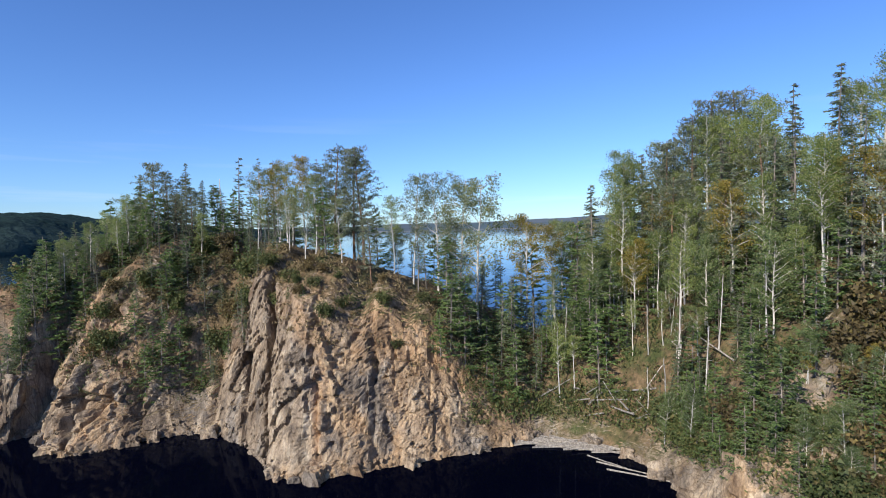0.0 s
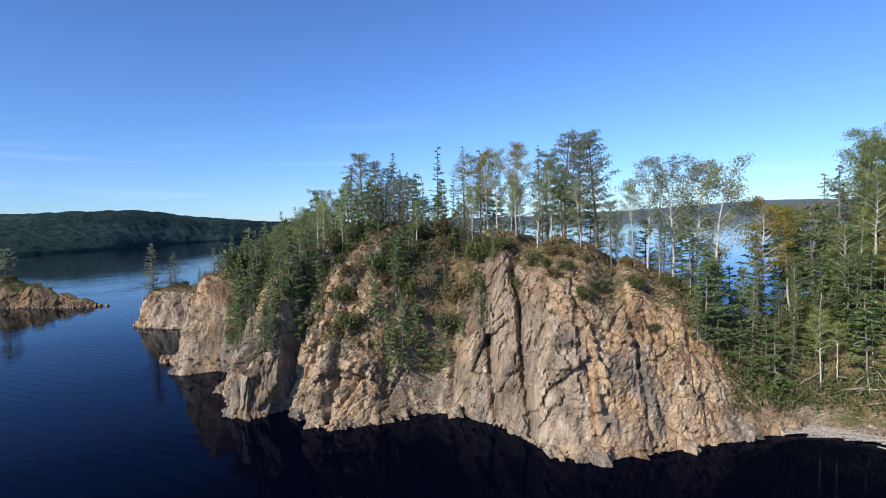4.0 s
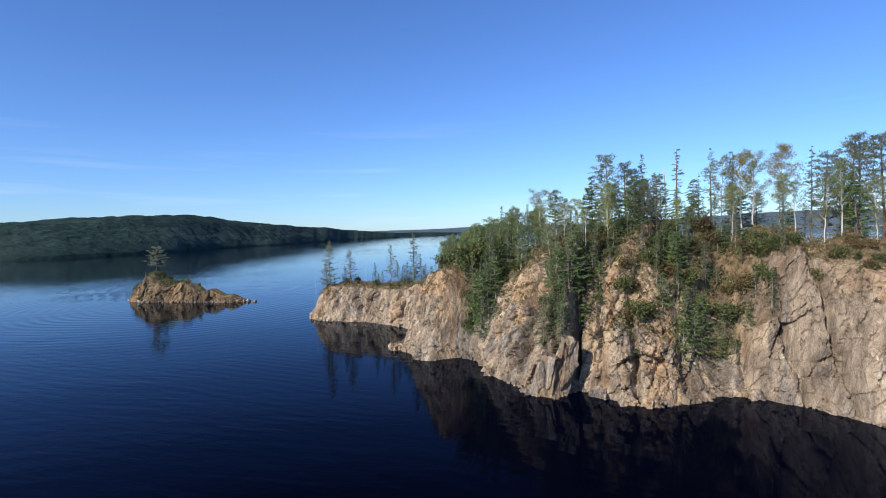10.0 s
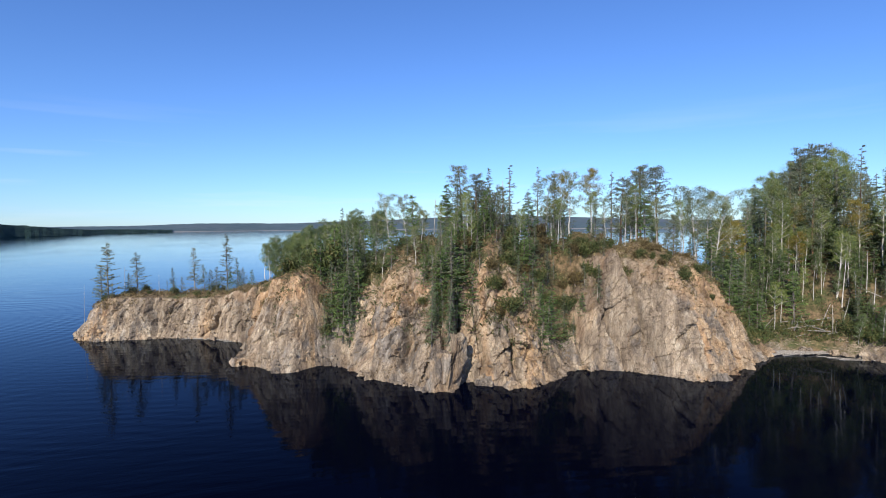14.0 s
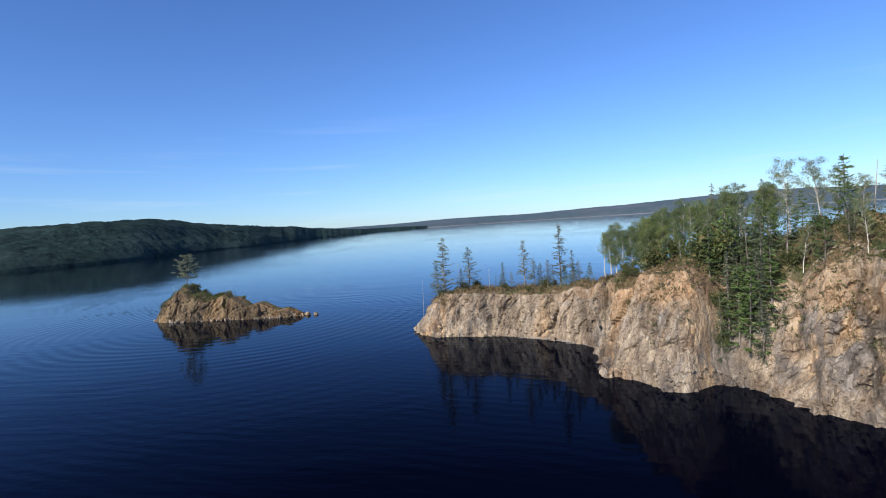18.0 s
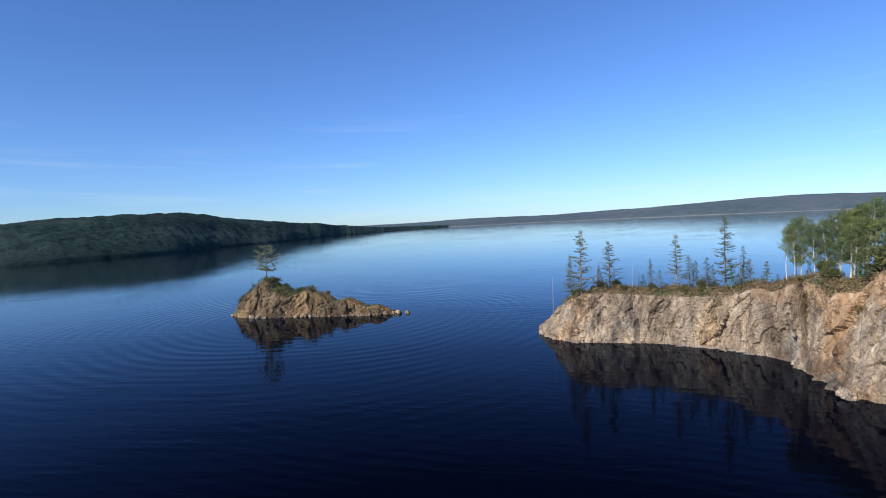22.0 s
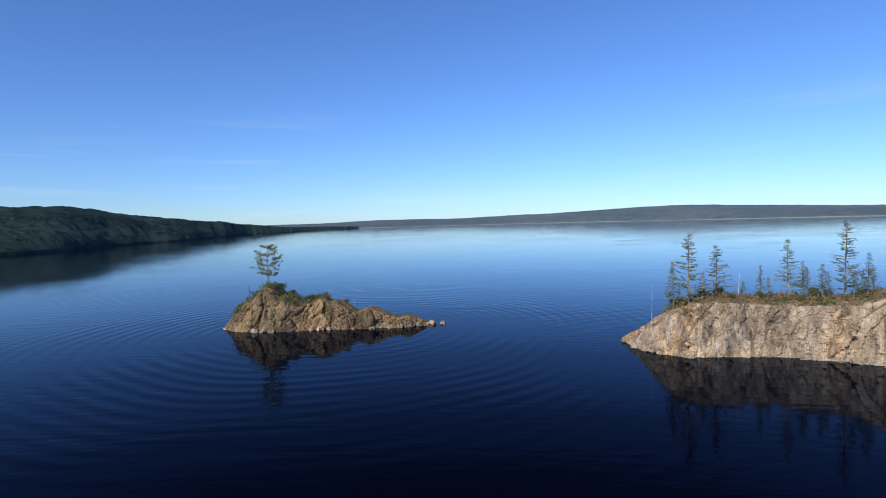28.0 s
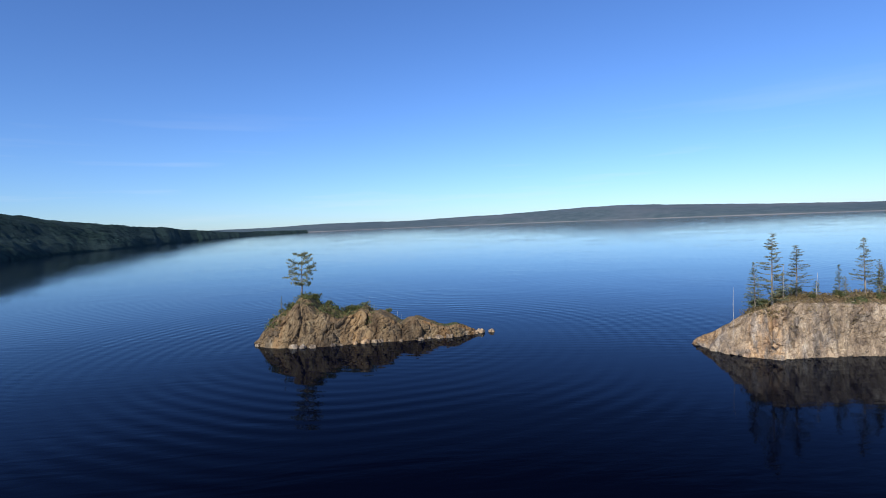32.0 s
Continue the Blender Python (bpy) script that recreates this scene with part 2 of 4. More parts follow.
def bark_material(name, base, marks, scale=(6, 6, 1.2), low=0.42, high=0.6):
    m, t, s = material(name)
    v, _ = coords(t, (0, 0, 0), scale)
    n = noise_node(t, 1.0, 8, 0.65, v)
    o = t.nodes.new("ShaderNodeObjectInfo")
    colour = ramp(t, n, [(low, marks), (high, base)])
    colour = blend(t, 1.0, colour, ramp(t, o.outputs["Random"], [(0, (0.75, 0.75, 0.76)), (1, (1.1, 1.05, 1.0))]), "MULTIPLY")
    t.links.new(colour, s.inputs["Base Color"])
    s.inputs["Roughness"].default_value = 0.9
    bump(t, s, n, 0.6, 0.03)
    return m


def water_material():
    m, t, s = material("dark_lake_water")
    v, _ = coords(t, (0, 0, 24), (0.35, 1.0, 1))
    w, _ = coords(t, (0, 0, -12), (1.0, 1.0, 1))
    ripple = noise_node(t, 1.1, 3, 0.5, v, 0.4)
    swell = noise_node(t, 0.22, 2, 0.5, v)
    calm = ramp(t, noise_node(t, 0.012, 3, 0.5, w), [(0.40, (0.25, 0.25, 0.25)), (0.62, (1, 1, 1))])
    x, _ = coords(t, (0, 0, -20), (0.07, 0.42, 1))
    lines = noise_node(t, 1.0, 2, 0.45, x, 0.8)
    gust = ramp(t, noise_node(t, 0.020, 3, 0.55, w, 0.5), [(0.46, (0, 0, 0)), (0.66, (1, 1, 1))])
    height = maths(t, "MULTIPLY", maths(t, "ADD", ripple, maths(t, "MULTIPLY", swell, 1.0)), calm)
    height = maths(t, "ADD", height, maths(t, "MULTIPLY", maths(t, "MULTIPLY", lines, gust), 2.2))
    for turn, size, mask_scale, low, amount in ((-26, 0.115, 0.016, 0.50, 0.45), (14, 0.20, 0.024, 0.52, 0.32)):      # wave trains
        y, _ = coords(t, (0, 0, turn), (1, 1, 1))
        train = node(t, "ShaderNodeTexWave", Scale=size, Distortion=5.0, Detail=1.0)
        train.bands_direction = "Y"
        train.inputs["Detail Scale"].default_value = 0.5
        t.links.new(y, train.inputs["Vector"])
        where = ramp(t, noise_node(t, mask_scale, 2, 0.5, y, 0.5), [(low, (0, 0, 0)), (low + 0.14, (1, 1, 1))])
        height = maths(t, "ADD", height, maths(t, "MULTIPLY", maths(t, "MULTIPLY", train.outputs["Fac"], where), amount))
    ring_at = t.nodes.new("ShaderNodeMapping")      # rings that spread from the islet's shoals
    ring_at.inputs["Location"].default_value = (121, -101, 0)
    geo = t.nodes.new("ShaderNodeNewGeometry")
    t.links.new(geo.outputs["Position"], ring_at.inputs["Vector"])
    ring = node(t, "ShaderNodeTexWave", Scale=0.13, Distortion=6.0, Detail=1.0)
    ring.wave_type, ring.rings_direction = "RINGS", "Z"
    ring.inputs["Detail Scale"].default_value = 0.25
    t.links.new(ring_at.outputs[0], ring.inputs["Vector"])
    off = t.nodes.new("ShaderNodeVectorMath")
    off.operation = "LENGTH"
    t.links.new(ring_at.outputs[0], off.inputs[0])
    reach = ramp(t, maths(t, "DIVIDE", off.outputs["Value"], 100.0), [(0.08, (0.6, 0.6, 0.6)), (0.35, (1, 1, 1)), (0.75, (0, 0, 0))])
    lull = ramp(t, noise_node(t, 0.035, 2, 0.5, w), [(0.40, (0.1, 0.1, 0.1)), (0.60, (1, 1, 1))])
    height = maths(t, "ADD", height, maths(t, "MULTIPLY", maths(t, "MULTIPLY", ring.outputs["Fac"], maths(t, "MULTIPLY", reach, lull)), 1.15))
    deep = t.nodes.new("ShaderNodeBsdfDiffuse")
    deep.inputs["Color"].default_value = (0.0006, 0.0010, 0.0045, 1)
    gloss = node(t, "ShaderNodeBsdfGlossy", Roughness=0.05)
    wave = node(t, "ShaderNodeBump", Strength=0.4, Distance=0.045)
    t.links.new(height, wave.inputs["Height"])
    facing = node(t, "ShaderNodeLayerWeight", Blend=0.5)
    for one in (deep, gloss, facing):
        t.links.new(wave.outputs[0], one.inputs["Normal"])
    shine = ramp(t, facing.outputs["Facing"], [(k, (v, v, v)) for k, v in ((0.40, 0.004), (0.56, 0.010), (0.66, 0.045), (0.76, 0.135), (0.83, 0.26), (0.90, 0.50), (0.96, 0.78), (1.0, 1.0))])
    t.links.new(ramp(t, facing.outputs["Facing"], [(0.5, (0.56, 0.68, 1.0)), (0.80, (0.72, 0.85, 1.0)), (0.93, (0.88, 0.94, 1.0)), (1.0, (1, 1, 1))]), gloss.inputs["Color"])
    mix = t.nodes.new("ShaderNodeMixShader")
    t.links.new(shine, mix.inputs[0])
    t.links.new(deep.outputs[0], mix.inputs[1])
    t.links.new(gloss.outputs[0], mix.inputs[2])
    t.links.new(mix.outputs[0], t.nodes["Material Output"].inputs["Surface"])
    return m


def forest_material(name, dark, light, bare, scale, sand=None):
    m, t, s = material(name)
    v, geo = coords(t)
    a = noise_node(t, scale, 6, 0.7, v)
    b = noise_node(t, scale * 0.09, 4, 0.55, v)
    colour = ramp(t, a, [(0.35, dark), (0.68, light)])
    colour = blend(t, ramp(t, b, [(0.48, (0, 0, 0)), (0.68, (1, 1, 1))]), colour, bare)
    if sand:      # a drawn-down sandy margin along the water
        up = t.nodes.new("ShaderNodeSeparateXYZ")
        t.links.new(geo.outputs["Position"], up.inputs[0])
        edge = maths(t, "ADD", maths(t, "MULTIPLY", up.outputs[2], 0.12), maths(t, "MULTIPLY", b, 0.9))
        colour = blend(t, ramp(t, edge, [(0.55, (1, 1, 1)), (0.72, (0, 0, 0))]), colour, sand)
    t.links.new(colour, s.inputs["Base Color"])
    s.inputs["Roughness"].default_value = 0.95
    s.inputs["Specular IOR Level"].default_value = 0.1
    bump(t, s, a, 0.8, 2.0)
    return m


LAND = land_material("cliff_rock_and_soil", (0.86, 0.80, 0.765))
# Browner copy for the islet; its dimness in low sun is in the tint.
ISLE_ROCK = land_material("brown_dimmed_islet_rock", (0.48, 0.41, 0.32))
WATER = water_material()
NEEDLES = leaf_material("pine_needles", (0.10, 0.118, 0.088), (0.245, 0.27, 0.19), None, 0.40)
DARK_NEEDLES = leaf_material("spruce_needles", (0.068, 0.098, 0.062), (0.185, 0.225, 0.135), None, 0.36)
YOUNG_NEEDLES = leaf_material("young_needles", (0.058, 0.105, 0.042), (0.17, 0.245, 0.085), None, 0.42)
LARCH_NEEDLES = leaf_material("larch_needles", (0.10, 0.12, 0.085), (0.23, 0.25, 0.17), (0.28, 0.27, 0.17), 0.40)
BIRCH_LEAVES = leaf_material("birch_leaves", (0.11, 0.155, 0.052), (0.29, 0.36, 0.13), (0.46, 0.44, 0.17), 0.50)
ASPEN_LEAVES = leaf_material("aspen_leaves", (0.075, 0.115, 0.052), (0.20, 0.26, 0.12), (0.28, 0.31, 0.14), 0.45)
PALE_LEAVES = leaf_material("thinning_leaves", (0.11, 0.14, 0.07), (0.25, 0.28, 0.15), (0.37, 0.34, 0.16), 0.42)
GOLD_LEAVES = leaf_material("turning_leaves", (0.12, 0.12, 0.03), (0.32, 0.26, 0.06), (0.42, 0.24, 0.06), 0.35)
SCRUB_LEAVES = leaf_material("scrub_leaves", (0.042, 0.065, 0.024), (0.12, 0.14, 0.055), (0.20, 0.155, 0.075), 0.34)
RUSSET_LEAVES = leaf_material("russet_leaves", (0.07, 0.055, 0.03), (0.15, 0.11, 0.055), (0.20, 0.16, 0.06), 0.3)
PINE_BARK = bark_material("pine_bark", (0.26, 0.16, 0.10), (0.10, 0.07, 0.05))
GREY_BARK = bark_material("grey_bark", (0.27, 0.24, 0.21), (0.08, 0.07, 0.06))
BIRCH_BARK = bark_material("birch_bark", (0.52, 0.50, 0.46), (0.10, 0.09, 0.08), (5, 5, 9), 0.36, 0.42)
LOG_WOOD = bark_material("drift_wood", (0.34, 0.315, 0.28), (0.16, 0.145, 0.125))
DEAD_WOOD = bark_material("weathered_dead_wood", (0.58, 0.56, 0.53), (0.30, 0.28, 0.26))

# ---- land ----


def spline(points, u):
    """Points on a smooth curve through the stations, at places u counted in stations."""
    p = np.asarray(points, float)
    p = np.vstack([2 * p[0] - p[1], p, 2 * p[-1] - p[-2]])
    i = np.clip(np.floor(u).astype(int), 0, len(points) - 2)
    f = (u - i)[:, None]
    a, b, c, d = p[i], p[i + 1], p[i + 2], p[i + 3]
    return 0.5 * (2 * b + (c - a) * f + (2 * a - 5 * b + 4 * c - d) * f ** 2 + (3 * b - a - 3 * c + d) * f ** 3)


def slab_coords(p, size, long):
    """Coordinates in which the rock's cells stand steep and lean, as its beds do."""
    e3 = np.array((0.30, -0.22, 0.93)) / np.linalg.norm((0.30, -0.22, 0.93))
    e1 = np.cross(e3, (0.2, 1, 0.1))
    e1 /= np.linalg.norm(e1)
    e2 = np.cross(e3, e1)
    return np.stack([p @ e1 / size, p @ e2 / size, p @ e3 / long], -1)


def build_land(name, shore, edge, crest, behind, rocky, step, rise, slope, far, label, jag=0.0, surface=None, gullies=((0, 1, 0),)):
    n = len(shore)
    u = np.linspace(0, n - 1, 4000)
    line = spline(shore, u)
    run = np.r_[0, np.cumsum(np.hypot(*np.diff(line, axis=0).T))]
    u = np.interp(np.linspace(0, run[-1], int(run[-1] / step)), run, u)
    f, e, r, b = (spline(k, u) for k in (shore, edge, crest, behind))
    hard = np.clip(spline([[k] for k in rocky], u)[:, 0], 0, 1)
    out = f - e[:, :2]
    out /= np.linalg.norm(out, axis=1, keepdims=True) + 1e-6
    layers, weights, soils, pushes = [], [], [], []

    def layer(xy, z, weight, soil):
        layers.append(np.c_[xy, z])
        weights.append(weight)
        soils.append(soil)
        pushes.append(np.c_[out, np.full(len(u), 0.25)])

    one = np.ones(len(u))
    for k in range(3):
        layer(f + out * (0.9 - 0.3 * k), one * (-2.4 + 0.8 * k), hard * 0.6, 0 * one)
    for k in range(rise):
        a = k / rise
        layer(f + (e[:, :2] - f) * a ** 1.1, e[:, 2] * a, hard * min(1, 0.45 + 1.6 * a) * (1 - 0.35 * a ** 6), (1 - hard) * 0.42 + 0.05 * a)
    for k in range(slope):
        a = k / slope
        layer(e[:, :2] + (r[:, :2] - e[:, :2]) * a, e[:, 2] + (r[:, 2] - e[:, 2]) * a * (1.7 - 0.7 * a), hard * (0.5 - 0.3 * a) + 0.05, (1 - hard) * 0.42 + 0.12 + 0.25 * min(1, a * 3))
    for k in range(far + 1):
        a = k / far
        layer(r[:, :2] + (b - r[:, :2]) * a, r[:, 2] * (1 - a * a * (3 - 2 * a)) - 2.0 * a, 0.2 * one, 0.45 * one)
    p = np.vstack(layers)
    w, soil, push = np.concatenate(weights), np.concatenate(soils), np.vstack(pushes)
    big, crack1 = facets(slab_coords(p, 3.4, 8.0), 11)
    mid, crack2 = facets(slab_coords(p + 0.25 * fractal(p / 1.5, 2, 5)[:, None], 0.95, 2.6), 23)
    small, crack3 = facets(slab_coords(p, 0.40, 0.95), 37)
    w = w * np.tile(0.15 + 0.85 * hard ** 1.3, len(layers))
    tiny, crack4 = facets(p / 0.30, 41)
    rough = np.tile(np.interp(u, [0, 4, 6.5, 8, 12, 13.5, 15.5, n], [0.50, 0.55, 0.60, 1.0, 1.0, 0.75, 0.65, 0.6]), len(layers))
    ribs = fractal(p / (4.6, 4.6, 17.0) + (0.05, -0.04, 0) * p[:, 2:], 3, 29)
    course = np.tile(u, len(layers)) + 0.05 * fractal(p / (3.0, 3.0, 2.2), 3, 47) + 0.016 * (p[:, 2] - 5)      # clefts wander and lean with the beds
    clefts = sum(-deep * np.exp(-((course - at) / wide) ** 2) for at, wide, deep in gullies)
    beds = smooth_noise(p @ np.array(((0.55, 0.1, 0.0), (-0.35, 0.5, 0.05), (0.30, 0.2, 0.10))) * 1.5, 43)      # steep beds that stand out as ribs
    relief = 0.45 * fractal(p / 7.0, 4, 3) + (0.55 + 0.45 * rough) * ribs + rough * (1.05 * big + 0.68 * mid - 0.42 * crack1 - 0.24 * crack2 + 0.35 * np.abs(beds)) + clefts + (0.10 + 0.13 * rough) * (small - 0.4 * crack3) + 0.06 * tiny - 0.02 * crack4 + 0.08 * fractal(p / 0.7, 3, 7)
    p = p + push * (relief * w)[:, None]
    p[:, 2] += 0.30 * fractal(p / 3.0, 4, 8) * np.clip(soil * 2, 0, 1)
    notch = np.tile(jag * smooth_noise(np.c_[f / 3.1, 0 * u], 17) + 0.5 * jag * smooth_noise(np.c_[f / 1.2, 0 * u], 19), len(layers))
    p[:, 2] *= 1 + notch * (p[:, 2] > 0)
    me = mesh_of(name, p, grid_faces(len(layers), len(u)), surface or LAND)
    me.attributes.new("soil", "FLOAT", "POINT").data.foreach_set("value", soil.astype(np.float32))
    share = np.r_[np.zeros(3), np.arange(rise) / rise, 1 - 0.6 * np.arange(slope) / slope, np.zeros(far + 1)]
    turf = np.clip((np.repeat(share, len(u)) - 0.45) / 0.4, 0, 1) * np.tile(np.interp(u, [0, 3, 5.2, 6, 6.8, 8, 11, 13, 14.5, 16, 17, n], [0.25, 0.40, 0.62, 0.72, 0.3, 0.45, 0.5, 0.42, 0.58, 0.58, 0.3, 0.3]), len(layers))
    slide = sum(much * np.exp(-((u - at) / wide) ** 2) for at, wide, much in ((4.85, 0.42, 0.62), (9.05, 0.20, 0.55), (10.35, 0.16, 0.62), (13.05, 0.12, 0.45), (14.25, 0.14, 0.50), (16.2, 0.7, 0.5), (17.9, 0.18, 0.75)))
    turf = np.maximum(turf, np.tile(slide, len(layers)))      # earth slides that run the height of the face
    me.attributes.new("ochre", "FLOAT", "POINT").data.foreach_set("value", turf.astype(np.float32))
    return tagged(new(name, me), label, kind="structure")


SHORE = [(-78.3, 86.5), (-76.3, 79.8), (-71.8, 76.8), (-61.5, 75.3), (-51.2, 68.3), (-50.9, 58.6), (-46.1, 49.6), (-40.3, 51.6), (-35.6, 43.2), (-29.8, 36.5), (-26.5, 39.3), (-20.3, 35.0), (-13, 39.6),
         (-6.6, 36.7), (-1.3, 31.3), (6, 33.4), (13.6, 36.9), (17.5, 38.9), (22.9, 36.2), (25.2, 31), (26.2, 25), (31, 16), (41, 6), (55, -8)]
EDGE = [(-77.8, 86.8, 0.3), (-74.6, 80.9, 4.6), (-70.8, 78.4, 6.0), (-61, 76.9, 5.8), (-50.2, 69.6, 7.6), (-48.2, 60, 9.2), (-43.8, 53, 10.4), (-38.2, 55.4, 9.6), (-32.6, 48.0, 10.4), (-28.4, 41.9, 9.6),
        (-25.2, 43.2, 10.8), (-19.8, 40, 8.6), (-13, 42.6, 4.4), (-6.9, 41.9, 13.0), (-1.2, 36.4, 10.8), (6.2, 38.2, 9.0), (13.8, 40.4, 3.8), (19.5, 41.2, 3.2), (25.6, 38.8, 3.6), (28, 33, 4.2),
        (30, 27.5, 5.5), (36, 19.5, 7.0), (46, 9.5, 7), (59, -5, 7)]
CREST = [(-77.4, 87.2, 0.3), (-73.2, 82, 4.8), (-68.5, 81, 6.4), (-60, 80.8, 6.4), (-48.5, 73, 8.2), (-42.6, 66.5, 10.0), (-37.5, 62, 12.2), (-31.5, 58.5, 14.6), (-27, 54.5, 15.8), (-22.5, 50.8, 16.0),
         (-19, 50.2, 16.2), (-14.5, 51, 15.7), (-10, 49, 15.4), (-6, 45.2, 15.0), (0, 42.2, 14.2), (6.5, 42.8, 12.4), (15.5, 45.5, 7), (26, 50, 10.5), (37, 50.5, 15.5), (43, 43, 18), (49, 34, 20), (56, 25, 20),
         (66, 14, 19), (76, 0, 18)]
BEHIND = [(-77, 87.6), (-71.5, 86.5), (-66, 88.5), (-57, 91), (-46, 93), (-37, 94), (-28, 94), (-20, 93), (-12, 92), (-6, 90), (-2, 88), (4, 85), (9, 82), (12, 80), (17, 77), (23, 77),
          (33, 78), (48, 84), (70, 88), (90, 83), (105, 70), (115, 51), (125, 32), (130, 10)]
ROCKY = [1, 1, 1, 1, 1, 1, 1, 0.35, 0.9, 0.9, 0.8, 1, 0.5, 0.9, 1, 1, 0.75, 0.3, 0.25, 0.55, 0.9, 0.9, 0.8, 0.8]
shore_land = build_land("rocky_headland", SHORE, EDGE, CREST, BEHIND, ROCKY, 0.18, 74, 44, 20, "steep broken tan and grey rock headland with wooded top", 0.09,
                        gullies=((1.7, 0.04, 0.7), (2.6, 0.04, 0.9), (3.4, 0.03, 0.7), (4.25, 0.03, 2.6), (5.6, 0.05, 0.8), (6.9, 0.10, 1.8), (7.7, 0.06, 1.2), (8.35, 0.08, 2.2), (9.0, 0.05, 1.0), (9.74, 0.09, 4.2), (10.25, 0.04, 1.2), (10.75, 0.05, 1.8), (11.4, 0.06, 1.6), (12.25, 0.09, 3.0), (12.85, 0.05, 1.4), (13.4, 0.06, 1.5), (14.2, 0.03, 0.5), (14.75, 0.03, 0.7), (15.4, 0.04, 0.7)))
isle_land = build_land("rocky_islet",
                       [(-141, 104.5), (-138.5, 100.8), (-133, 99.2), (-126, 99.4), (-117, 99.8), (-110, 100.2), (-106, 101.4), (-104, 102.4)],
                       [(-140.5, 104.9, 0), (-138.2, 102.3, 3.4), (-133, 101.4, 5.2), (-126.2, 101.1, 4.2), (-117, 101.3, 2.8), (-110, 101.4, 1.7), (-106.2, 102.1, 0.8), (-104.2, 102.8, -0.6)],
                       [(-140, 105.3, 0), (-137, 104.8, 4.6), (-132, 104.6, 6.2), (-125.4, 104.0, 4.7), (-116.8, 103.6, 3.1), (-110, 102.9, 1.8), (-106.4, 102.9, 0.7), (-104.4, 103.1, -0.6)],
                       [(-139.5, 105.4), (-135, 109), (-130, 110), (-124, 108.6), (-116, 107.2), (-109.8, 105.6), (-106.5, 104.4), (-104.6, 103.4)],
                       [1, 1, 1, 1, 1, 1, 1, 1], 0.2, 36, 20, 18, "small brown rock islet with a lone pine, in calm water", 0.24, ISLE_ROCK)

# ---- water and far hills ----
a = np.linspace(0, 2 * np.pi, 97)[:-1]
rim = np.c_[4700 * np.cos(a), 4700 * np.sin(a), 0 * a]
me = bpy.data.meshes.new("lake_water")
me.from_pydata([tuple(v) for v in rim], [], [tuple(range(96))])
me.materials.append(WATER)
tagged(new("water", me), "still dark blue lake with faint ripples", kind="structure")

# Conifer green, with the hillside's shade and bluish haze put into the colour.
SHADED_NEAR_FOREST = forest_material("shaded_near_hill_forest", (0.005, 0.013, 0.012), (0.026, 0.052, 0.042), (0.028, 0.048, 0.042), 0.14)
# Distance haze is mixed into these pale blue-grey forest colours.
HAZED_FAR_FOREST = forest_material("hazed_far_hill_forest", (0.055, 0.085, 0.10), (0.095, 0.125, 0.14), (0.11, 0.125, 0.145), 0.02, (0.24, 0.23, 0.22))


FLIGHT = np.array((-58.0, 0.0))      # the middle of the flight, from which bearings are counted


def hill_ring(name, label, bearings, shores, tops, depth, material, rows, cols, seed, lumps):
    """A range of hills along a shore: the shore's distance and the ridge's height, bearing by bearing."""
    az, r = np.radians(np.linspace(bearings[0], bearings[-1], cols)), np.linspace(0, 1, rows)
    g_az, g_r = (k.ravel() for k in np.meshgrid(az, r))
    deg = np.degrees(g_az)
    fine = np.linspace(bearings[0], bearings[-1], 600)
    soft = np.hanning(61) / np.hanning(61).sum()
    shores, tops = (np.convolve(np.pad(np.interp(fine, bearings, k), 30, "edge"), soft, "valid") for k in (shores, tops))
    dist = np.interp(deg, fine, shores)
    flat = np.c_[np.sin(g_az) * dist + FLIGHT[0], np.cos(g_az) * dist + FLIGHT[1], 0 * dist]
    dist = dist + (0.07 * fractal(flat / (lumps * 1.3), 4, seed) * dist) * 0.35 + g_r * depth
    p = np.c_[np.sin(g_az) * dist + FLIGHT[0], np.cos(g_az) * dist + FLIGHT[1], 0 * dist]
    gully = fractal(p / (lumps * 1.0, lumps * 2.6, 1), 4, seed + 10)
    rise = np.sin(np.clip(g_r * 1.5, 0, 1) * np.pi / 2) ** 0.8
    p[:, 2] = np.interp(deg, fine, tops) * rise * (1 + 0.34 * gully * (1.2 - rise)) * (1 - 0.5 * np.clip(g_r * 2 - 1, 0, 1))
    p[:, 2] += (0.5 + 1.4 * fractal(p / (lumps * 0.10), 3, seed + 20)) * np.clip(g_r * 12, 0, 1) - 1.5 * (g_r == 0)
    me = mesh_of(name, p, grid_faces(rows, cols)[:, ::-1], material)
    return tagged(new(name, me), label, kind="structure")


def near_hills():
    """The wooded hills across the bay: a long one, and a nearer one beyond a cove."""
    hill_ring("backdrop_hill", "dark green forested hill across the bay", (-66, -60, -55, -50, -46, -42, -38, -35, -32, -28, -24, -20.5, -18, -15, -10),
              (560, 560, 540, 540, 560, 590, 640, 720, 800, 930, 1150, 1450, 1600, 1900, 2300),
              (24, 28, 34, 41, 46, 50, 51, 49, 45, 40, 34, 26, 17, 14, 10), 420, SHADED_NEAR_FOREST, 90, 420, 51, 120)
    hill_ring("backdrop_hill", "dark green wooded shore beyond a cove", (-140, -110, -90, -80, -72, -68, -65, -62, -60.5),
              (420, 400, 390, 380, 385, 395, 410, 430, 440), (50, 46, 40, 34, 29, 26, 19, 8, -2), 300, SHADED_NEAR_FOREST, 50, 260, 57, 100)


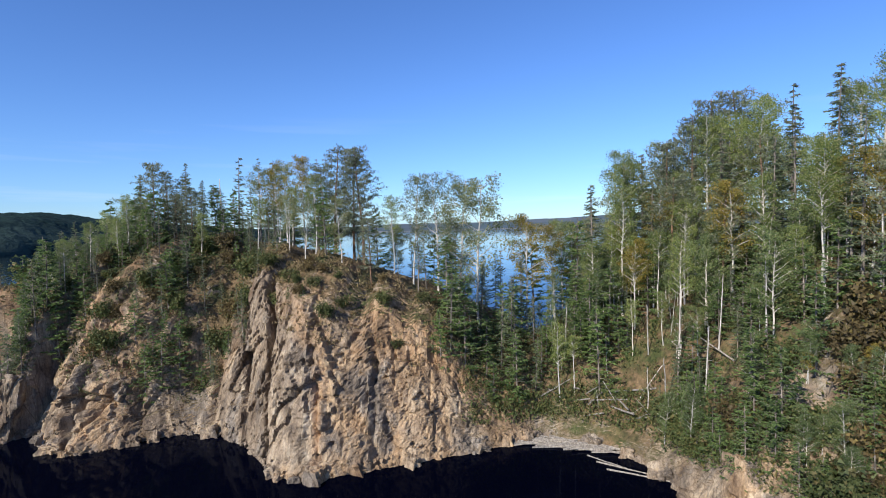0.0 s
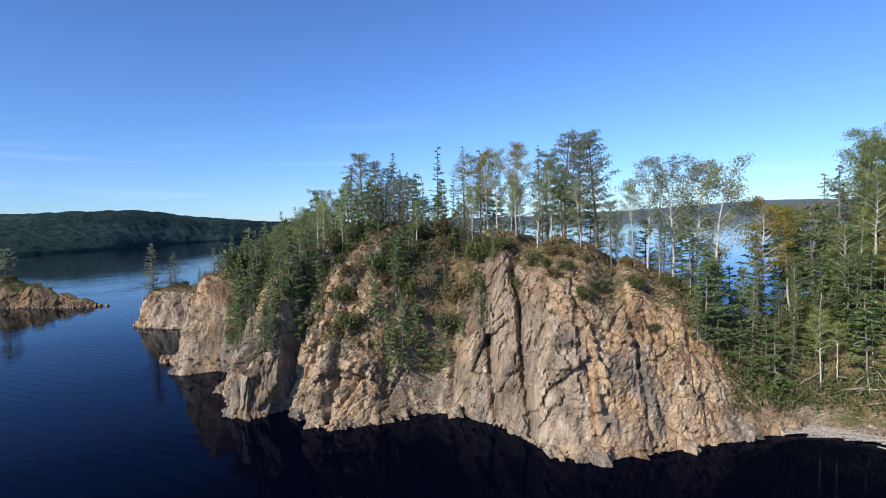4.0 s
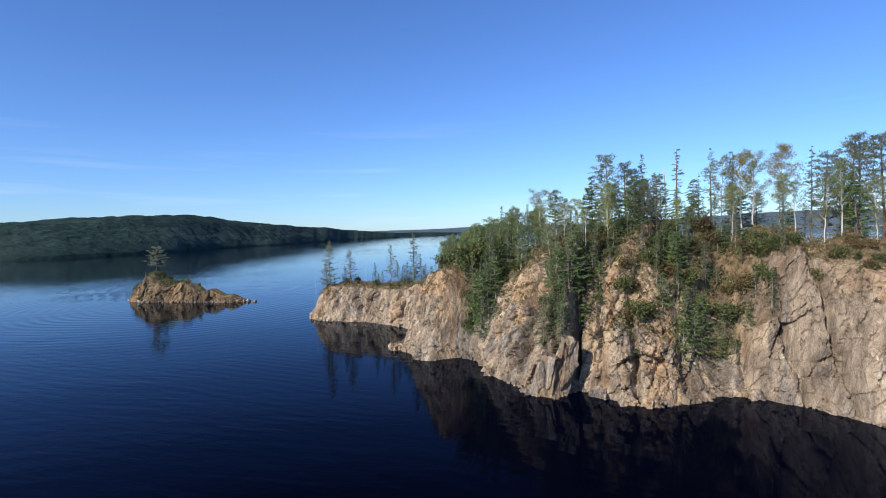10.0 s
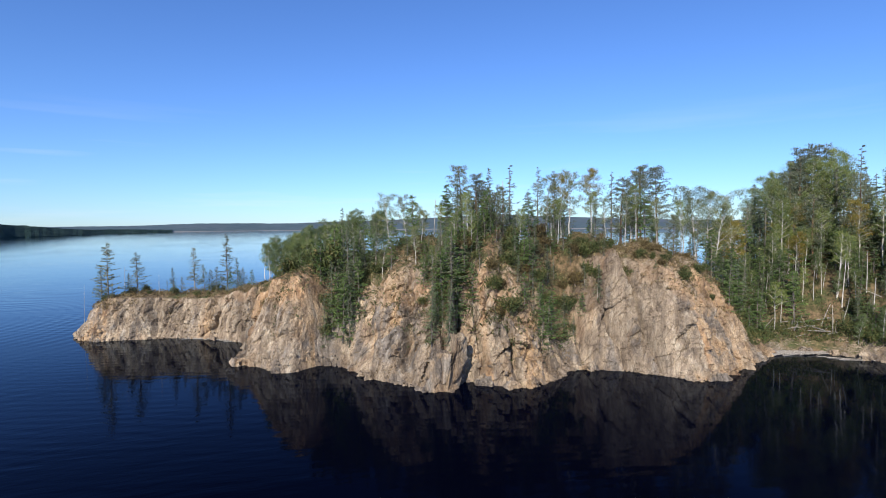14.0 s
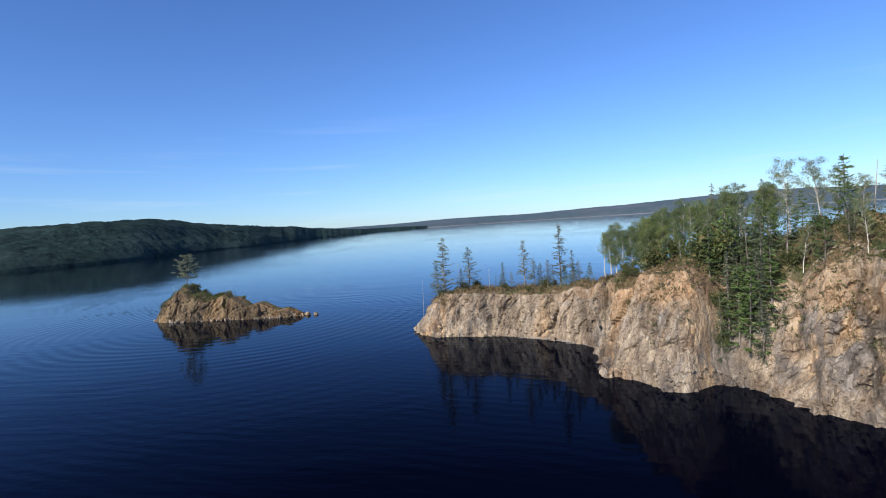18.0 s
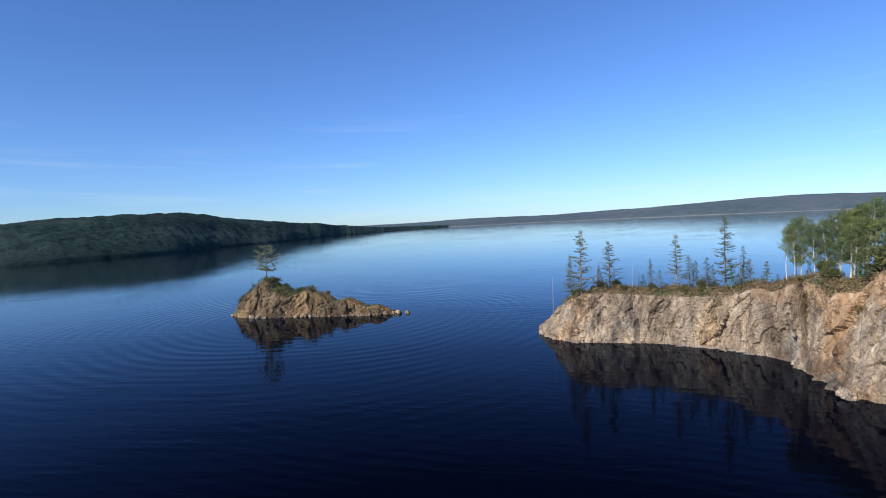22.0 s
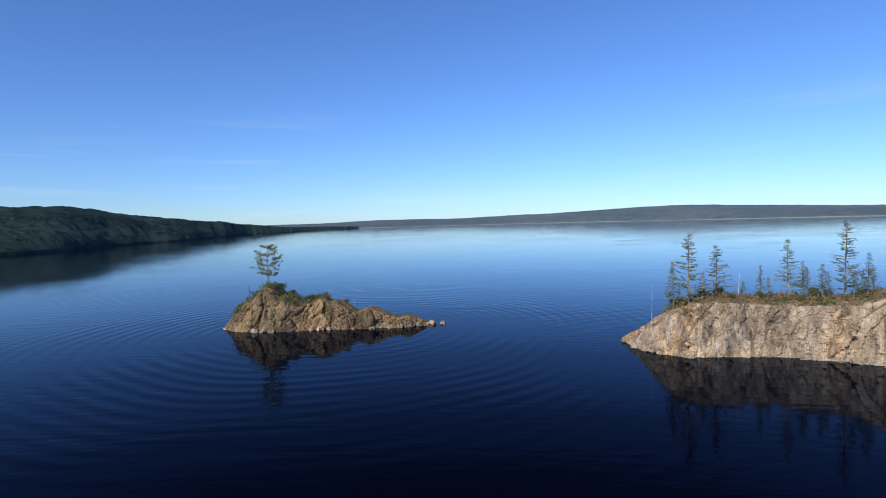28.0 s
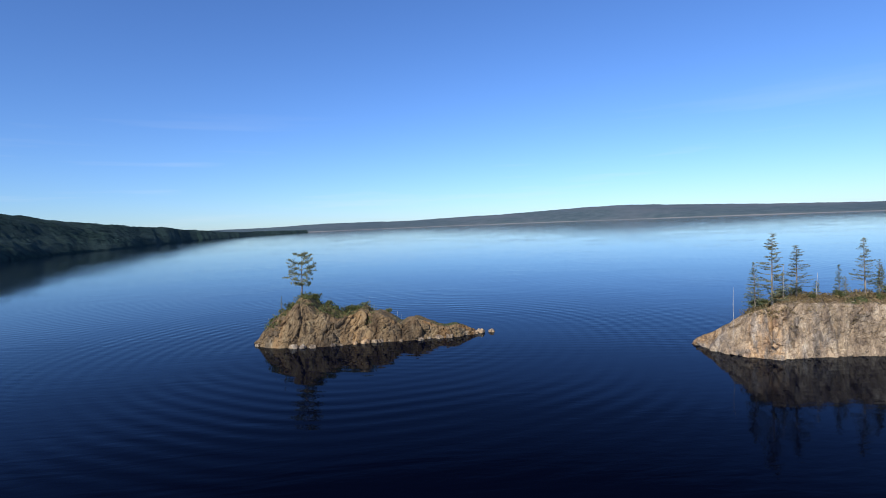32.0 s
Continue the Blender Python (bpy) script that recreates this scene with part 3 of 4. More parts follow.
def far_hills():
    """The long ridges round the lake."""
    hill_ring("backdrop_ridge", "long low hills along the far shore, haze put into their colour", (-180, -150, -60, -30, -22, -16, -12, -8, -5, -2.7, 0, 3, 6, 11, 16, 21, 25, 28, 30.5, 33, 37, 41, 51, 60, 90, 140, 180),
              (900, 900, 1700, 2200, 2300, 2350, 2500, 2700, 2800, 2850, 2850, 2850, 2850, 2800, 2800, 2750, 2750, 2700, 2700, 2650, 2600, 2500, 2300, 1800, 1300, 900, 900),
              (60, 60, 50, 30, 28, 30, 28, 34, 48, 60, 50, 44, 46, 54, 72, 92, 96, 97, 84, 62, 48, 40, 36, 50, 60, 60, 60), 1300, HAZED_FAR_FOREST, 26, 1400, 81, 420)


near_hills()
far_hills()
bpy.context.view_layer.update()


def height_map(land, cell=0.35):
    """The mean height of the land in every cell of the plan, and how level it is."""
    p = np.empty(len(land.data.vertices) * 3, np.float32)
    land.data.vertices.foreach_get("co", p)
    p = p.reshape(-1, 3)
    low = p[:, :2].min(0) - 1
    i, j = ((p[:, :2] - low) / cell).astype(int).T
    shape = (i.max() + 4, j.max() + 4)
    total, count = np.zeros(shape), np.zeros(shape)
    np.add.at(total, (i, j), p[:, 2])
    np.add.at(count, (i, j), 1)
    for _ in range(4):      # spread into the cells between wide-set points
        around = sum(np.roll(total, k, a) for k in (-1, 1) for a in (0, 1)), sum(np.roll(count, k, a) for k in (-1, 1) for a in (0, 1))
        total, count = np.where(count > 0, total, around[0]), np.where(count > 0, count, around[1])
    z = np.where(count > 0, total / np.maximum(count, 1), -2.0)
    gx, gy = np.gradient(z, cell)
    return low, cell, z, 1 / np.sqrt(1 + gx ** 2 + gy ** 2)


HEIGHTS = {ob.name: height_map(ob) for ob in (shore_land, isle_land)}


def ground(x, y, on=None):
    low, cell, z, level = HEIGHTS[(on or shore_land).name]
    i, j = int((x - low[0]) / cell), int((y - low[1]) / cell)
    if not (0 <= i < z.shape[0] and 0 <= j < z.shape[1]):
        return 0.0, 0.0
    return float(z[i, j]), float(level[i, j])


# ---- trees: meshes ----


def tube(points, radii, sides=6):
    points, radii = np.asarray(points, float), np.asarray(radii, float)
    t = np.gradient(points, axis=0)
    t /= np.linalg.norm(t, axis=1, keepdims=True) + 1e-9
    side = np.cross(t, (0.31, 0.87, 0.11))
    side /= np.linalg.norm(side, axis=1, keepdims=True) + 1e-9
    over = np.cross(t, side)
    a = np.linspace(0, 2 * np.pi, sides + 1)
    ring = side[:, None] * np.cos(a)[None, :, None] + over[:, None] * np.sin(a)[None, :, None]
    v = (points[:, None] + ring * radii[:, None, None]).reshape(-1, 3)
    return v, grid_faces(len(points), sides + 1)


def joined(pieces):
    verts, faces, n = [], [], 0
    for v, f in pieces:
        verts.append(v)
        faces.append(f + n)
        n += len(v)
    return np.vstack(verts), np.vstack(faces)


def blades(rng, spots, ways, length, width, spread=0.5):
    """A leaf or spray of needles at each spot: a bent diamond that points roughly the given way."""
    n = len(spots)
    d = ways + rng.normal(0, spread, (n, 3))
    d /= np.linalg.norm(d, axis=1, keepdims=True) + 1e-9
    s = np.cross(d, rng.normal(0, 1, (n, 3)))
    s /= np.linalg.norm(s, axis=1, keepdims=True) + 1e-9
    k = rng.uniform(0.6, 1.3, (n, 1))
    dl, sw = d * length * k, s * width * k * 0.62
    v = np.stack([spots + sw, spots - sw, spots + dl], 1).reshape(-1, 3)
    return v, np.arange(3 * n).reshape(-1, 3)


def bent_trunk(rng, h, lean, wobble=0.012, n=12):
    k = np.linspace(0, 1, n)
    path = np.c_[lean[0] * h * k ** 1.5, lean[1] * h * k ** 1.5, h * k]
    path[:, :2] += np.cumsum(rng.normal(0, wobble * h / n * 3, (n, 2)), axis=0)
    path[:, :2] -= path[0, :2]
    path[0, 2] = -0.5
    return path


def along(path, k):
    s = np.linspace(0, 1, len(path))
    return np.array([np.interp(k, s, path[:, c]) for c in range(3)])


def pine_tree(seed, h, low=0.42, wide=0.2, dense=1.0, tuft=0.28):
    rng = np.random.default_rng(seed)
    trunk = bent_trunk(rng, h, rng.normal(0, 0.02, 2))
    limbs, spots, ways = [], [], []
    tiers = max(6, int(12 * dense))
    for i in range(tiers * 4):
        rel = min(0.99, (i // 4 + rng.normal(0.3, 0.13)) / tiers) if i // 4 < tiers - 1 else rng.uniform(0.9, 0.99)
        rel = max(0.0, rel)
        k = low + (0.985 - low) * rel
        a = i * 1.62 + rng.normal(0, 0.4)
        reach = h * wide * (0.25 + 1.0 * math.sin(math.pi * (0.30 + 0.64 * rel))) * rng.uniform(0.55, 1.2)
        o = np.array((math.cos(a), math.sin(a), 0))
        base = along(trunk, k)
        s = np.linspace(0, 1, 5)[:, None]
        limb = base + o * reach * s + np.array((0, 0, 1)) * reach * ((0.02 + 0.45 * rel) * s + 0.22 * s ** 2 - 0.16 * (1 - rel))
        limb[1:] += rng.normal(0, reach * 0.05, (4, 3))
        limbs.append(tube(limb, np.linspace(0.006 * h * 0.5 * (1.1 - rel), 0.012, 5), 4))
        for q in np.linspace(0.40, 1.0, 6):      # flat sprays along each limb
            c = along(limb, q) + rng.normal(0, reach * 0.13, 3) * (1, 1, 0.15)
            spots.append(c + rng.normal(0, 0.021 * h, (18, 3)) * (1, 1, 0.28))
            ways.append(np.tile(o * 0.5 + (0, 0, 0.45), (18, 1)))
    v, f = blades(rng, np.vstack(spots), np.vstack(ways), tuft, 0.075, 0.7)
    return [("trunk", tube(trunk, 0.0125 * h * (1 - 0.85 * np.linspace(0, 1, 12)) + 0.015, 8), PINE_BARK), ("bough", joined(limbs), PINE_BARK), ("crown", (v, f), NEEDLES)]


def spruce_tree(seed, h, wide=0.17, needles=None, gap=0.47, droop=0.35, low=0.06, ragged=0.25):
    rng = np.random.default_rng(seed)
    trunk = bent_trunk(rng, h, rng.normal(0, 0.008, 2), 0.004)
    limbs, spots, ways = [], [], []
    z = low * h
    while z < h * 0.985:
        rel = (z / h - low) / (1 - low)
        for i in range(6):
            if rng.uniform() < ragged * 0.7:
                continue
            a = rng.uniform(0, 2 * np.pi)
            reach = (h * wide * (1 - rel) ** 0.85 + 0.12) * rng.uniform(1 - ragged * 1.3, 1.1)
            o = np.array((math.cos(a), math.sin(a), 0))
            s = np.linspace(0, 1, 4)[:, None]
            limb = along(trunk, min(0.99, z / h + rng.uniform(-0.5, 0.5) * gap / h)) + o * reach * s + np.array((0, 0, 1)) * reach * (-droop * rng.uniform(0.5, 1.4) * s + 0.25 * s ** 2 + 0.25 * rel)
            limbs.append(tube(limb, (0.022, 0.016, 0.010, 0.005), 3))
            count = max(7, int(reach / 0.042))
            q = rng.uniform(0.12, 1.0, count)
            base = np.array([along(limb, x) for x in q])
            flank = np.cross(o, (0, 0, 1))
            turn = np.where(rng.uniform(size=(count, 1)) < 0.5, 1, -1)
            spots.append(base)
            ways.append(o * 0.7 + flank * turn * 0.75 + (0, 0, -0.25))
        z += gap * (0.65 + 0.5 * (1 - rel)) * rng.uniform(0.8, 1.2)
    v, f = blades(rng, np.vstack(spots), np.vstack(ways), 0.26, 0.072, 0.3)
    return [("trunk", tube(trunk, 0.0105 * h * (1 - 0.93 * np.linspace(0, 1, 12)) + 0.01, 7), GREY_BARK), ("bough", joined(limbs), GREY_BARK), ("crown", (v, f), needles or DARK_NEEDLES)]


def birch_tree(seed, h, leaves=None, low=0.45, wide=0.16, leaf_count=1.0, forks=1):
    rng = np.random.default_rng(seed)
    lean = rng.normal(0, 0.05, 2)
    trunk = bent_trunk(rng, h * 0.96, lean, 0.02)
    limbs, spots, ways = [], [], []
    for i in range(26):
        k = low + (0.98 - low) * (i / 26) ** 0.9
        rel = (k - low) / (1 - low)
        a = i * 2.4 + rng.normal(0, 0.6)
        o = np.array((math.cos(a), math.sin(a), 0))
        reach = h * wide * (0.45 + 0.8 * math.sin(math.pi * (0.18 + 0.75 * rel))) * rng.uniform(0.5, 1.15)
        s = np.linspace(0, 1, 5)[:, None]
        limb = along(trunk, k) + o * reach * s ** 0.9 + np.array((0, 0, 1)) * reach * (1.1 * s - 0.5 * s ** 2.2)
        limb[1:] += rng.normal(0, reach * 0.05, (4, 3))
        limbs.append(tube(limb, np.linspace(0.010 + 0.0035 * h * (1 - rel), 0.006, 5), 4))
        for q in np.linspace(0.35, 1.0, 4):
            n = int(60 * leaf_count)
            c = along(limb, q)
            spots.append(c + rng.normal(0, 1, (n, 3)).clip(-1.5, 1.5) * (0.26, 0.26, 0.21))
            ways.append(rng.normal(0, 1, (n, 3)) + (0, 0, -0.4))
    v, f = blades(rng, np.vstack(spots), np.vstack(ways), 0.105, 0.078, 0.3)
    return [("trunk", tube(trunk, 0.0085 * h * (1 - 0.9 * np.linspace(0, 1, 12)) + 0.012, 7), BIRCH_BARK), ("bough", joined(limbs), BIRCH_BARK), ("crown", (v, f), leaves or BIRCH_LEAVES)]


def dead_tree(seed, h, stubs=14):
    rng = np.random.default_rng(seed)
    trunk = bent_trunk(rng, h, rng.normal(0, 0.05, 2), 0.012)
    limbs = []
    for i in range(stubs):
        k = rng.uniform(0.35, 0.97)
        a = rng.uniform(0, 2 * np.pi)
        o = np.array((math.cos(a), math.sin(a), rng.uniform(-0.3, 0.4)))
        reach = rng.uniform(0.25, 1.1) * (1.15 - k)
        s = np.linspace(0, 1, 3)[:, None]
        limbs.append(tube(along(trunk, k) + o * reach * s + np.array((0, 0, -0.15)) * s ** 2, (0.022, 0.014, 0.005), 4))
    return [("trunk", tube(trunk, 0.011 * h * (1 - 0.7 * np.linspace(0, 1, 12)) + 0.012, 7), DEAD_WOOD), ("bough", joined(limbs), DEAD_WOOD)]


def shrub(seed, h, leaves):
    rng = np.random.default_rng(seed)
    stems, spots, ways = [], [], []
    for i in range(9):
        a, r = rng.uniform(0, 2 * np.pi), rng.uniform(0.15, 0.75) * h
        tip = np.array((math.cos(a) * r, math.sin(a) * r, h * rng.uniform(0.55, 1.0)))
        s = np.linspace(0, 1, 4)[:, None]
        stem = tip * s + np.array((0, 0, 0.2 * h)) * s * (1 - s) + (0, 0, -0.15)
        stems.append(tube(stem, (0.03, 0.022, 0.015, 0.006), 4))
        for q in (0.45, 0.7, 0.9, 1.0):
            spots.append(along(stem, q) + rng.normal(0, 0.13 * h, (40, 3)))
            ways.append(rng.normal(0, 1, (40, 3)) + (0, 0, 0.3))
    v, f = blades(rng, np.vstack(spots), np.vstack(ways), 0.17, 0.11, 0.3)
    return [("stem", joined(stems), GREY_BARK), ("foliage", (v, f), leaves)]


KINDS = {
    "pine": (lambda k: pine_tree(100 + k, 12, (0.20, 0.36, 0.28)[k], (0.155, 0.14, 0.16)[k], 0.95, 0.24), 12, 3, "pine_tree", "tall pine with bare trunk and layered grey-green crown", "tree", "trees on the headland"),
    "lone": (lambda k: pine_tree(140 + k, 6, 0.30, 0.26, 0.55, 0.30), 6, 2, "pine_tree", "small wind-shaped pine with flat tiers of branches", "tree", "trees on the headland"),
    "spruce": (lambda k: spruce_tree(200 + k, 11, (0.17, 0.14, 0.19)[k]), 11, 3, "spruce_tree", "dense dark green spruce with a pointed top", "tree", "trees on the headland"),
    "larch": (lambda k: spruce_tree(300 + k, 10, (0.15, 0.19, 0.13)[k], LARCH_NEEDLES, 0.42, 0.12, 0.2, 0.72), 10, 3, "larch_tree", "thin sparse larch with short ragged branches", "tree", "trees on the headland"),
    "wisp": (lambda k: spruce_tree(340 + k, 10, (0.20, 0.24, 0.22)[k], LARCH_NEEDLES, 0.36, 0.10, 0.12, 0.50), 10, 3, "larch_tree", "wispy grey-green larch with level branches on the point", "tree", "trees on the point"),
    "young": (lambda k: spruce_tree(400 + k, 5, (0.24, 0.30, 0.27)[k], YOUNG_NEEDLES, 0.40, 0.10, 0.04, 0.2), 5, 3, "young_conifer", "young bushy green conifer on the slope", "tree", "young trees"),
    "birch": (lambda k: birch_tree(500 + k, 13, BIRCH_LEAVES, (0.50, 0.60, 0.44)[k], 0.115, 0.85), 13, 3, "birch_tree", "slender white-barked birch with green and yellowing leaves", "tree", "trees on the headland"),
    "pale": (lambda k: birch_tree(540 + k, 11, PALE_LEAVES, 0.32, 0.17, 0.95), 11, 2, "birch_tree", "thin pale birch with sparse leaves", "tree", "trees on the headland"),
    "gold": (lambda k: birch_tree(560 + k, 11, GOLD_LEAVES, 0.4, 0.14, 1.0), 11, 2, "birch_tree", "birch with yellow autumn leaves", "tree", "trees on the headland"),
    "aspen": (lambda k: birch_tree(580 + k, 9, ASPEN_LEAVES, 0.24, 0.16, 1.1), 9, 2, "aspen_tree", "leafy light green aspen with pale trunk", "tree", "trees on the headland"),
    "dead": (lambda k: dead_tree(600 + k, 8), 8, 3, "dead_tree", "grey dead standing trunk with broken stubs", "tree", "dead trees"),
    "snag": (lambda k: dead_tree(640 + k, 8, 7), 8, 3, "dead_tree", "tall bleached leaning snag bare of branches", "tree", "dead trees"),
    "russet": (lambda k: shrub(740 + k, 1.6, RUSSET_LEAVES), 1.6, 2, "shrub", "russet autumn shrub on the rocky bank", "shrub", "shrubs"),
    "shrub": (lambda k: shrub(700 + k, 1.6, SCRUB_LEAVES), 1.6, 3, "shrub", "low leafy shrub rooted in the rock", "shrub", "shrubs"),
}
MADE = {}


def plant(kind, x, y, height=None, top=None, on=None, turn=None, variant=None, sunk=0.1, girth=1.0):
    """A tree of a kind at a place, by its height or by the height of its top over the water."""
    make, nominal, count, name, label, category, group = KINDS[kind]
    rng = random.Random(f"{kind} {x:.2f} {y:.2f}")
    k = rng.randrange(count) if variant is None else variant
    if (kind, k) not in MADE:
        MADE[kind, k] = [(bit, mesh_of(bit, v, f, mat, bit in ("trunk", "bough"))) for bit, (v, f), mat in make(k)]
    z, _ = ground(x, y, on)
    size = (height if top is None else max(1.5, top - z)) / nominal
    ob = tagged(new(name), label, category, group)
    ob.location, ob.rotation_euler = (x, y, z - sunk), (rng.uniform(-0.03, 0.03), rng.uniform(-0.03, 0.03), rng.uniform(0, 6.28) if turn is None else turn)
    ob.scale = (size * girth, size * girth, size)
    for bit, me in MADE[kind, k]:
        piece = part(bit, me, ob)
        if bit in ("bough", "stem"):
            tagged(piece, kind="stuff")
    return ob


# ---- trees: where they stand ----


def spot(u, v):
    """A place on the headland: u counts stations along the shore; v runs from the water (-1) over the cliff's edge (0) and the crest (1) to the far side (2)."""
    u = np.array([float(u)])
    f, e, r, b = spline(SHORE, u)[0], spline(EDGE, u)[0, :2], spline(CREST, u)[0, :2], spline(BEHIND, u)[0]
    p = f + (e - f) * (v + 1) if v < 0 else e + (r - e) * v if v < 1 else r + (b - r) * (v - 1)
    return float(p[0]), float(p[1])


rng = random.Random(5)


def grove(count, u, v, kinds, heights, crowd=0.9):
    """Trees at random over a stretch of the headland, none closer to another of the grove than crowd."""
    stood = []
    for i in range(count):
        for attempt in range(12):
            x, y = spot(rng.uniform(*u), rng.uniform(*v))
            if all((x - a) ** 2 + (y - b) ** 2 > crowd ** 2 for a, b in stood):
                break
        stood.append((x, y))
        kind = kinds[i % len(kinds)]
        low, high = heights
        if kind in ("shrub", "russet") and high > 3.5:
            low, high = 0.9, 2.1
        plant(kind, x, y, height=rng.uniform(low, high))


for x, y, top in ((-22.6, 51.4, 25.5), (-20.8, 51.1, 24.3), (-0.7, 44.1, 25.2), (2.1, 43.6, 25.0), (0.8, 45.2, 24.7), (-2.2, 45.4, 23.6)):
    plant("pine", x, y, top=top)
for x, y, top in ((-18.9, 51.0, 25.2), (-17.6, 51.9, 23.0), (-21.6, 50.4, 21.5), (-5.6, 46.8, 20.5), (-9.4, 50, 20.5), (-37.1, 64.9, 20.3), (-32.9, 61.2, 20.2), (-13.2, 52, 20)):
    plant("spruce", x, y, top=top)
for x, y, top in ((-14.5, 54.1, 26.1), (-11.1, 52.2, 25.6), (-9.2, 51.1, 25.0), (-12.3, 52.6, 22.5), (-3.0, 46.4, 24.6)):
    plant("larch", x, y, top=top)
for x, y, top in ((-4.8, 48.2, 25.3), (-8.4, 50.4, 24.8)):
    plant("gold", x, y, top=top)
for x, y, top in ((-30.9, 59.6, 22.0), (-28.8, 57.7, 21.9), (6.6, 43.8, 22.5), (8.9, 44.1, 22.6), (10.8, 44.3, 22.5), (12.4, 44.6, 22.0), (-7.3, 50.0, 25.0), (-28.0, 56.4, 20.8), (-10.2, 51.4, 24.4)):
    plant("pale", x, y, top=top)
for x, y, top in ((-25.7, 54.5, 21.0), (-15.9, 53.0, 23.6), (-24.2, 52.6, 18.8)):
    plant("dead", x, y, top=top)
for x, y, top in ((-72.4, 77.6, 14.8), (-59.9, 77.4, 13.8), (-54.7, 74.9, 16.0)):
    plant("wisp", x + 0.4, y + 1.5, top=top + 0.5, girth=1.15)
for i, (x, y, top) in enumerate(((-73.7, 78.9, 10.6), (-68.5, 78.4, 12.6), (-63.1, 77.9, 10.0), (-61.9, 78.2, 8.4), (-58.4, 77.0, 10.4), (-56.5, 76.2, 10.1), (-53.0, 73.6, 11.6), (-57.4, 77.6, 9.6), (-69.9, 79.0, 9.2), (-52.2, 73.8, 10.0), (-55.6, 76.2, 9.2))):
    plant(("spruce", "wisp")[i % 2], x + 0.4, y + 1.5, top=top + 1.0, girth=1.45)
plant("dead", -69.9, 79.9, top=11.2, girth=0.6)
plant("dead", -76.0, 80.9, top=8.6, girth=0.3)
plant("lone", -133.4, 104.4, top=13.8, on=isle_land, variant=0, girth=1.1)
plant("spruce", -136.6, 104.3, height=2.8, on=isle_land)
for x, y, h in ((-135.2, 104.2, 1.1), (-131.0, 104.4, 1.0), (-129.2, 104.3, 0.8), (-126.2, 103.8, 1.2), (-125.0, 103.7, 1.0), (-119.6, 103.4, 0.7), (-138.0, 103.8, 0.8)):
    plant("shrub", x, y, height=h, on=isle_land)
for x, y, h in ((-122.6, 103.6, 2.0), (-121.9, 103.4, 1.4), (-118.2, 103.4, 1.5), (-117.6, 103.3, 1.0)):
    plant("dead", x, y, height=h, on=isle_land, girth=0.6)
for i in range(16):      # bushes along the rim of the point
    x, y = spot(rng.uniform(1.2, 4.6), rng.uniform(0.3, 1.1))
    plant("shrub", x, y, height=rng.uniform(0.6, 1.4))

for i in range(46):      # birches on the saddle between the headland and the point
    k = rng.uniform(0, 1)
    plant(("aspen", "birch", "aspen")[i % 3], -48 + 16 * k + rng.uniform(-1.2, 1.2), 72.8 - 12 * k + rng.uniform(-0.5, 3), top=15.0 + 5.5 * k + rng.uniform(-1.6, 0.6))
grove(26, (6.75, 7.45), (-0.75, 0.4), ("spruce", "young", "spruce", "shrub"), (5.5, 9.0), 0.9)
grove(16, (8.75, 9.7), (-0.6, 0.2), ("spruce", "young", "larch", "spruce"), (4.0, 7.0), 0.8)
grove(22, (8.5, 10.3), (-0.3, 0.8), ("young", "spruce", "shrub", "young"), (2.5, 5.5), 0.9)
grove(46, (6.2, 11), (0.1, 0.95), ("spruce", "birch", "young", "shrub", "pale", "young"), (3.0, 6.5), 1.1)
grove(38, (11.2, 13.0), (-0.35, 0.85), ("young", "spruce", "shrub", "spruce", "russet"), (2.5, 6.0), 0.9)
grove(34, (9.6, 11.6), (0.0, 0.9), ("spruce", "shrub", "young", "larch", "russet", "young"), (2.5, 5.5), 0.9)
grove(10, (12.6, 15.2), (-0.1, 0.5), ("shrub", "young", "shrub"), (0.7, 1.5), 1.2)
grove(60, (8.5, 15.6), (0.8, 1.35), ("spruce", "pale", "young", "pine", "larch", "birch"), (4.5, 8.0), 1.1)
grove(70, (15.4, 17.7), (-0.3, 1.3), ("young", "spruce", "young", "birch", "young", "spruce"), (3.5, 7.5), 0.9)
grove(30, (16.95, 18.6), (0.55, 1.25), ("birch", "spruce", "larch", "birch", "pine", "birch"), (11.5, 14.5), 1.5)
grove(110, (17.2, 22.6), (0.25, 1.5), ("birch", "larch", "spruce", "birch", "spruce", "birch", "pine", "birch", "pale"), (9.0, 13.5), 1.3)
grove(60, (18.5, 21.0), (-0.7, 0.1), ("young", "shrub", "young", "aspen"), (2.0, 4.5), 0.9)
grove(14, (4.8, 6.6), (0.3, 0.95), ("young", "shrub", "aspen"), (1.5, 3.5), 1.3)
grove(16, (1.0, 4.6), (0.6, 1.2), ("young", "dead", "young", "larch"), (1.6, 3.6), 1.2)
grove(44, (16.9, 19.6), (0.12, 0.6), ("aspen", "young", "birch", "aspen"), (4.0, 7.5), 1.0)
grove(125, (18.3, 22.3), (-0.25, 0.9), ("young", "young", "shrub", "young", "spruce"), (2.2, 6.0), 0.9)
for u, v, h in ((17.6, -0.2, 1.2), (17.9, 0.15, 4.5), (18.4, 0.1, 6.5), (18.9, 0.05, 5.5), (18.2, -0.3, 3.5), (19.4, 0.2, 6.0), (17.3, 0.2, 3.0), (20.2, 0.25, 7.0)):
    x, y = spot(u, v)
    plant("dead", x, y, height=h)

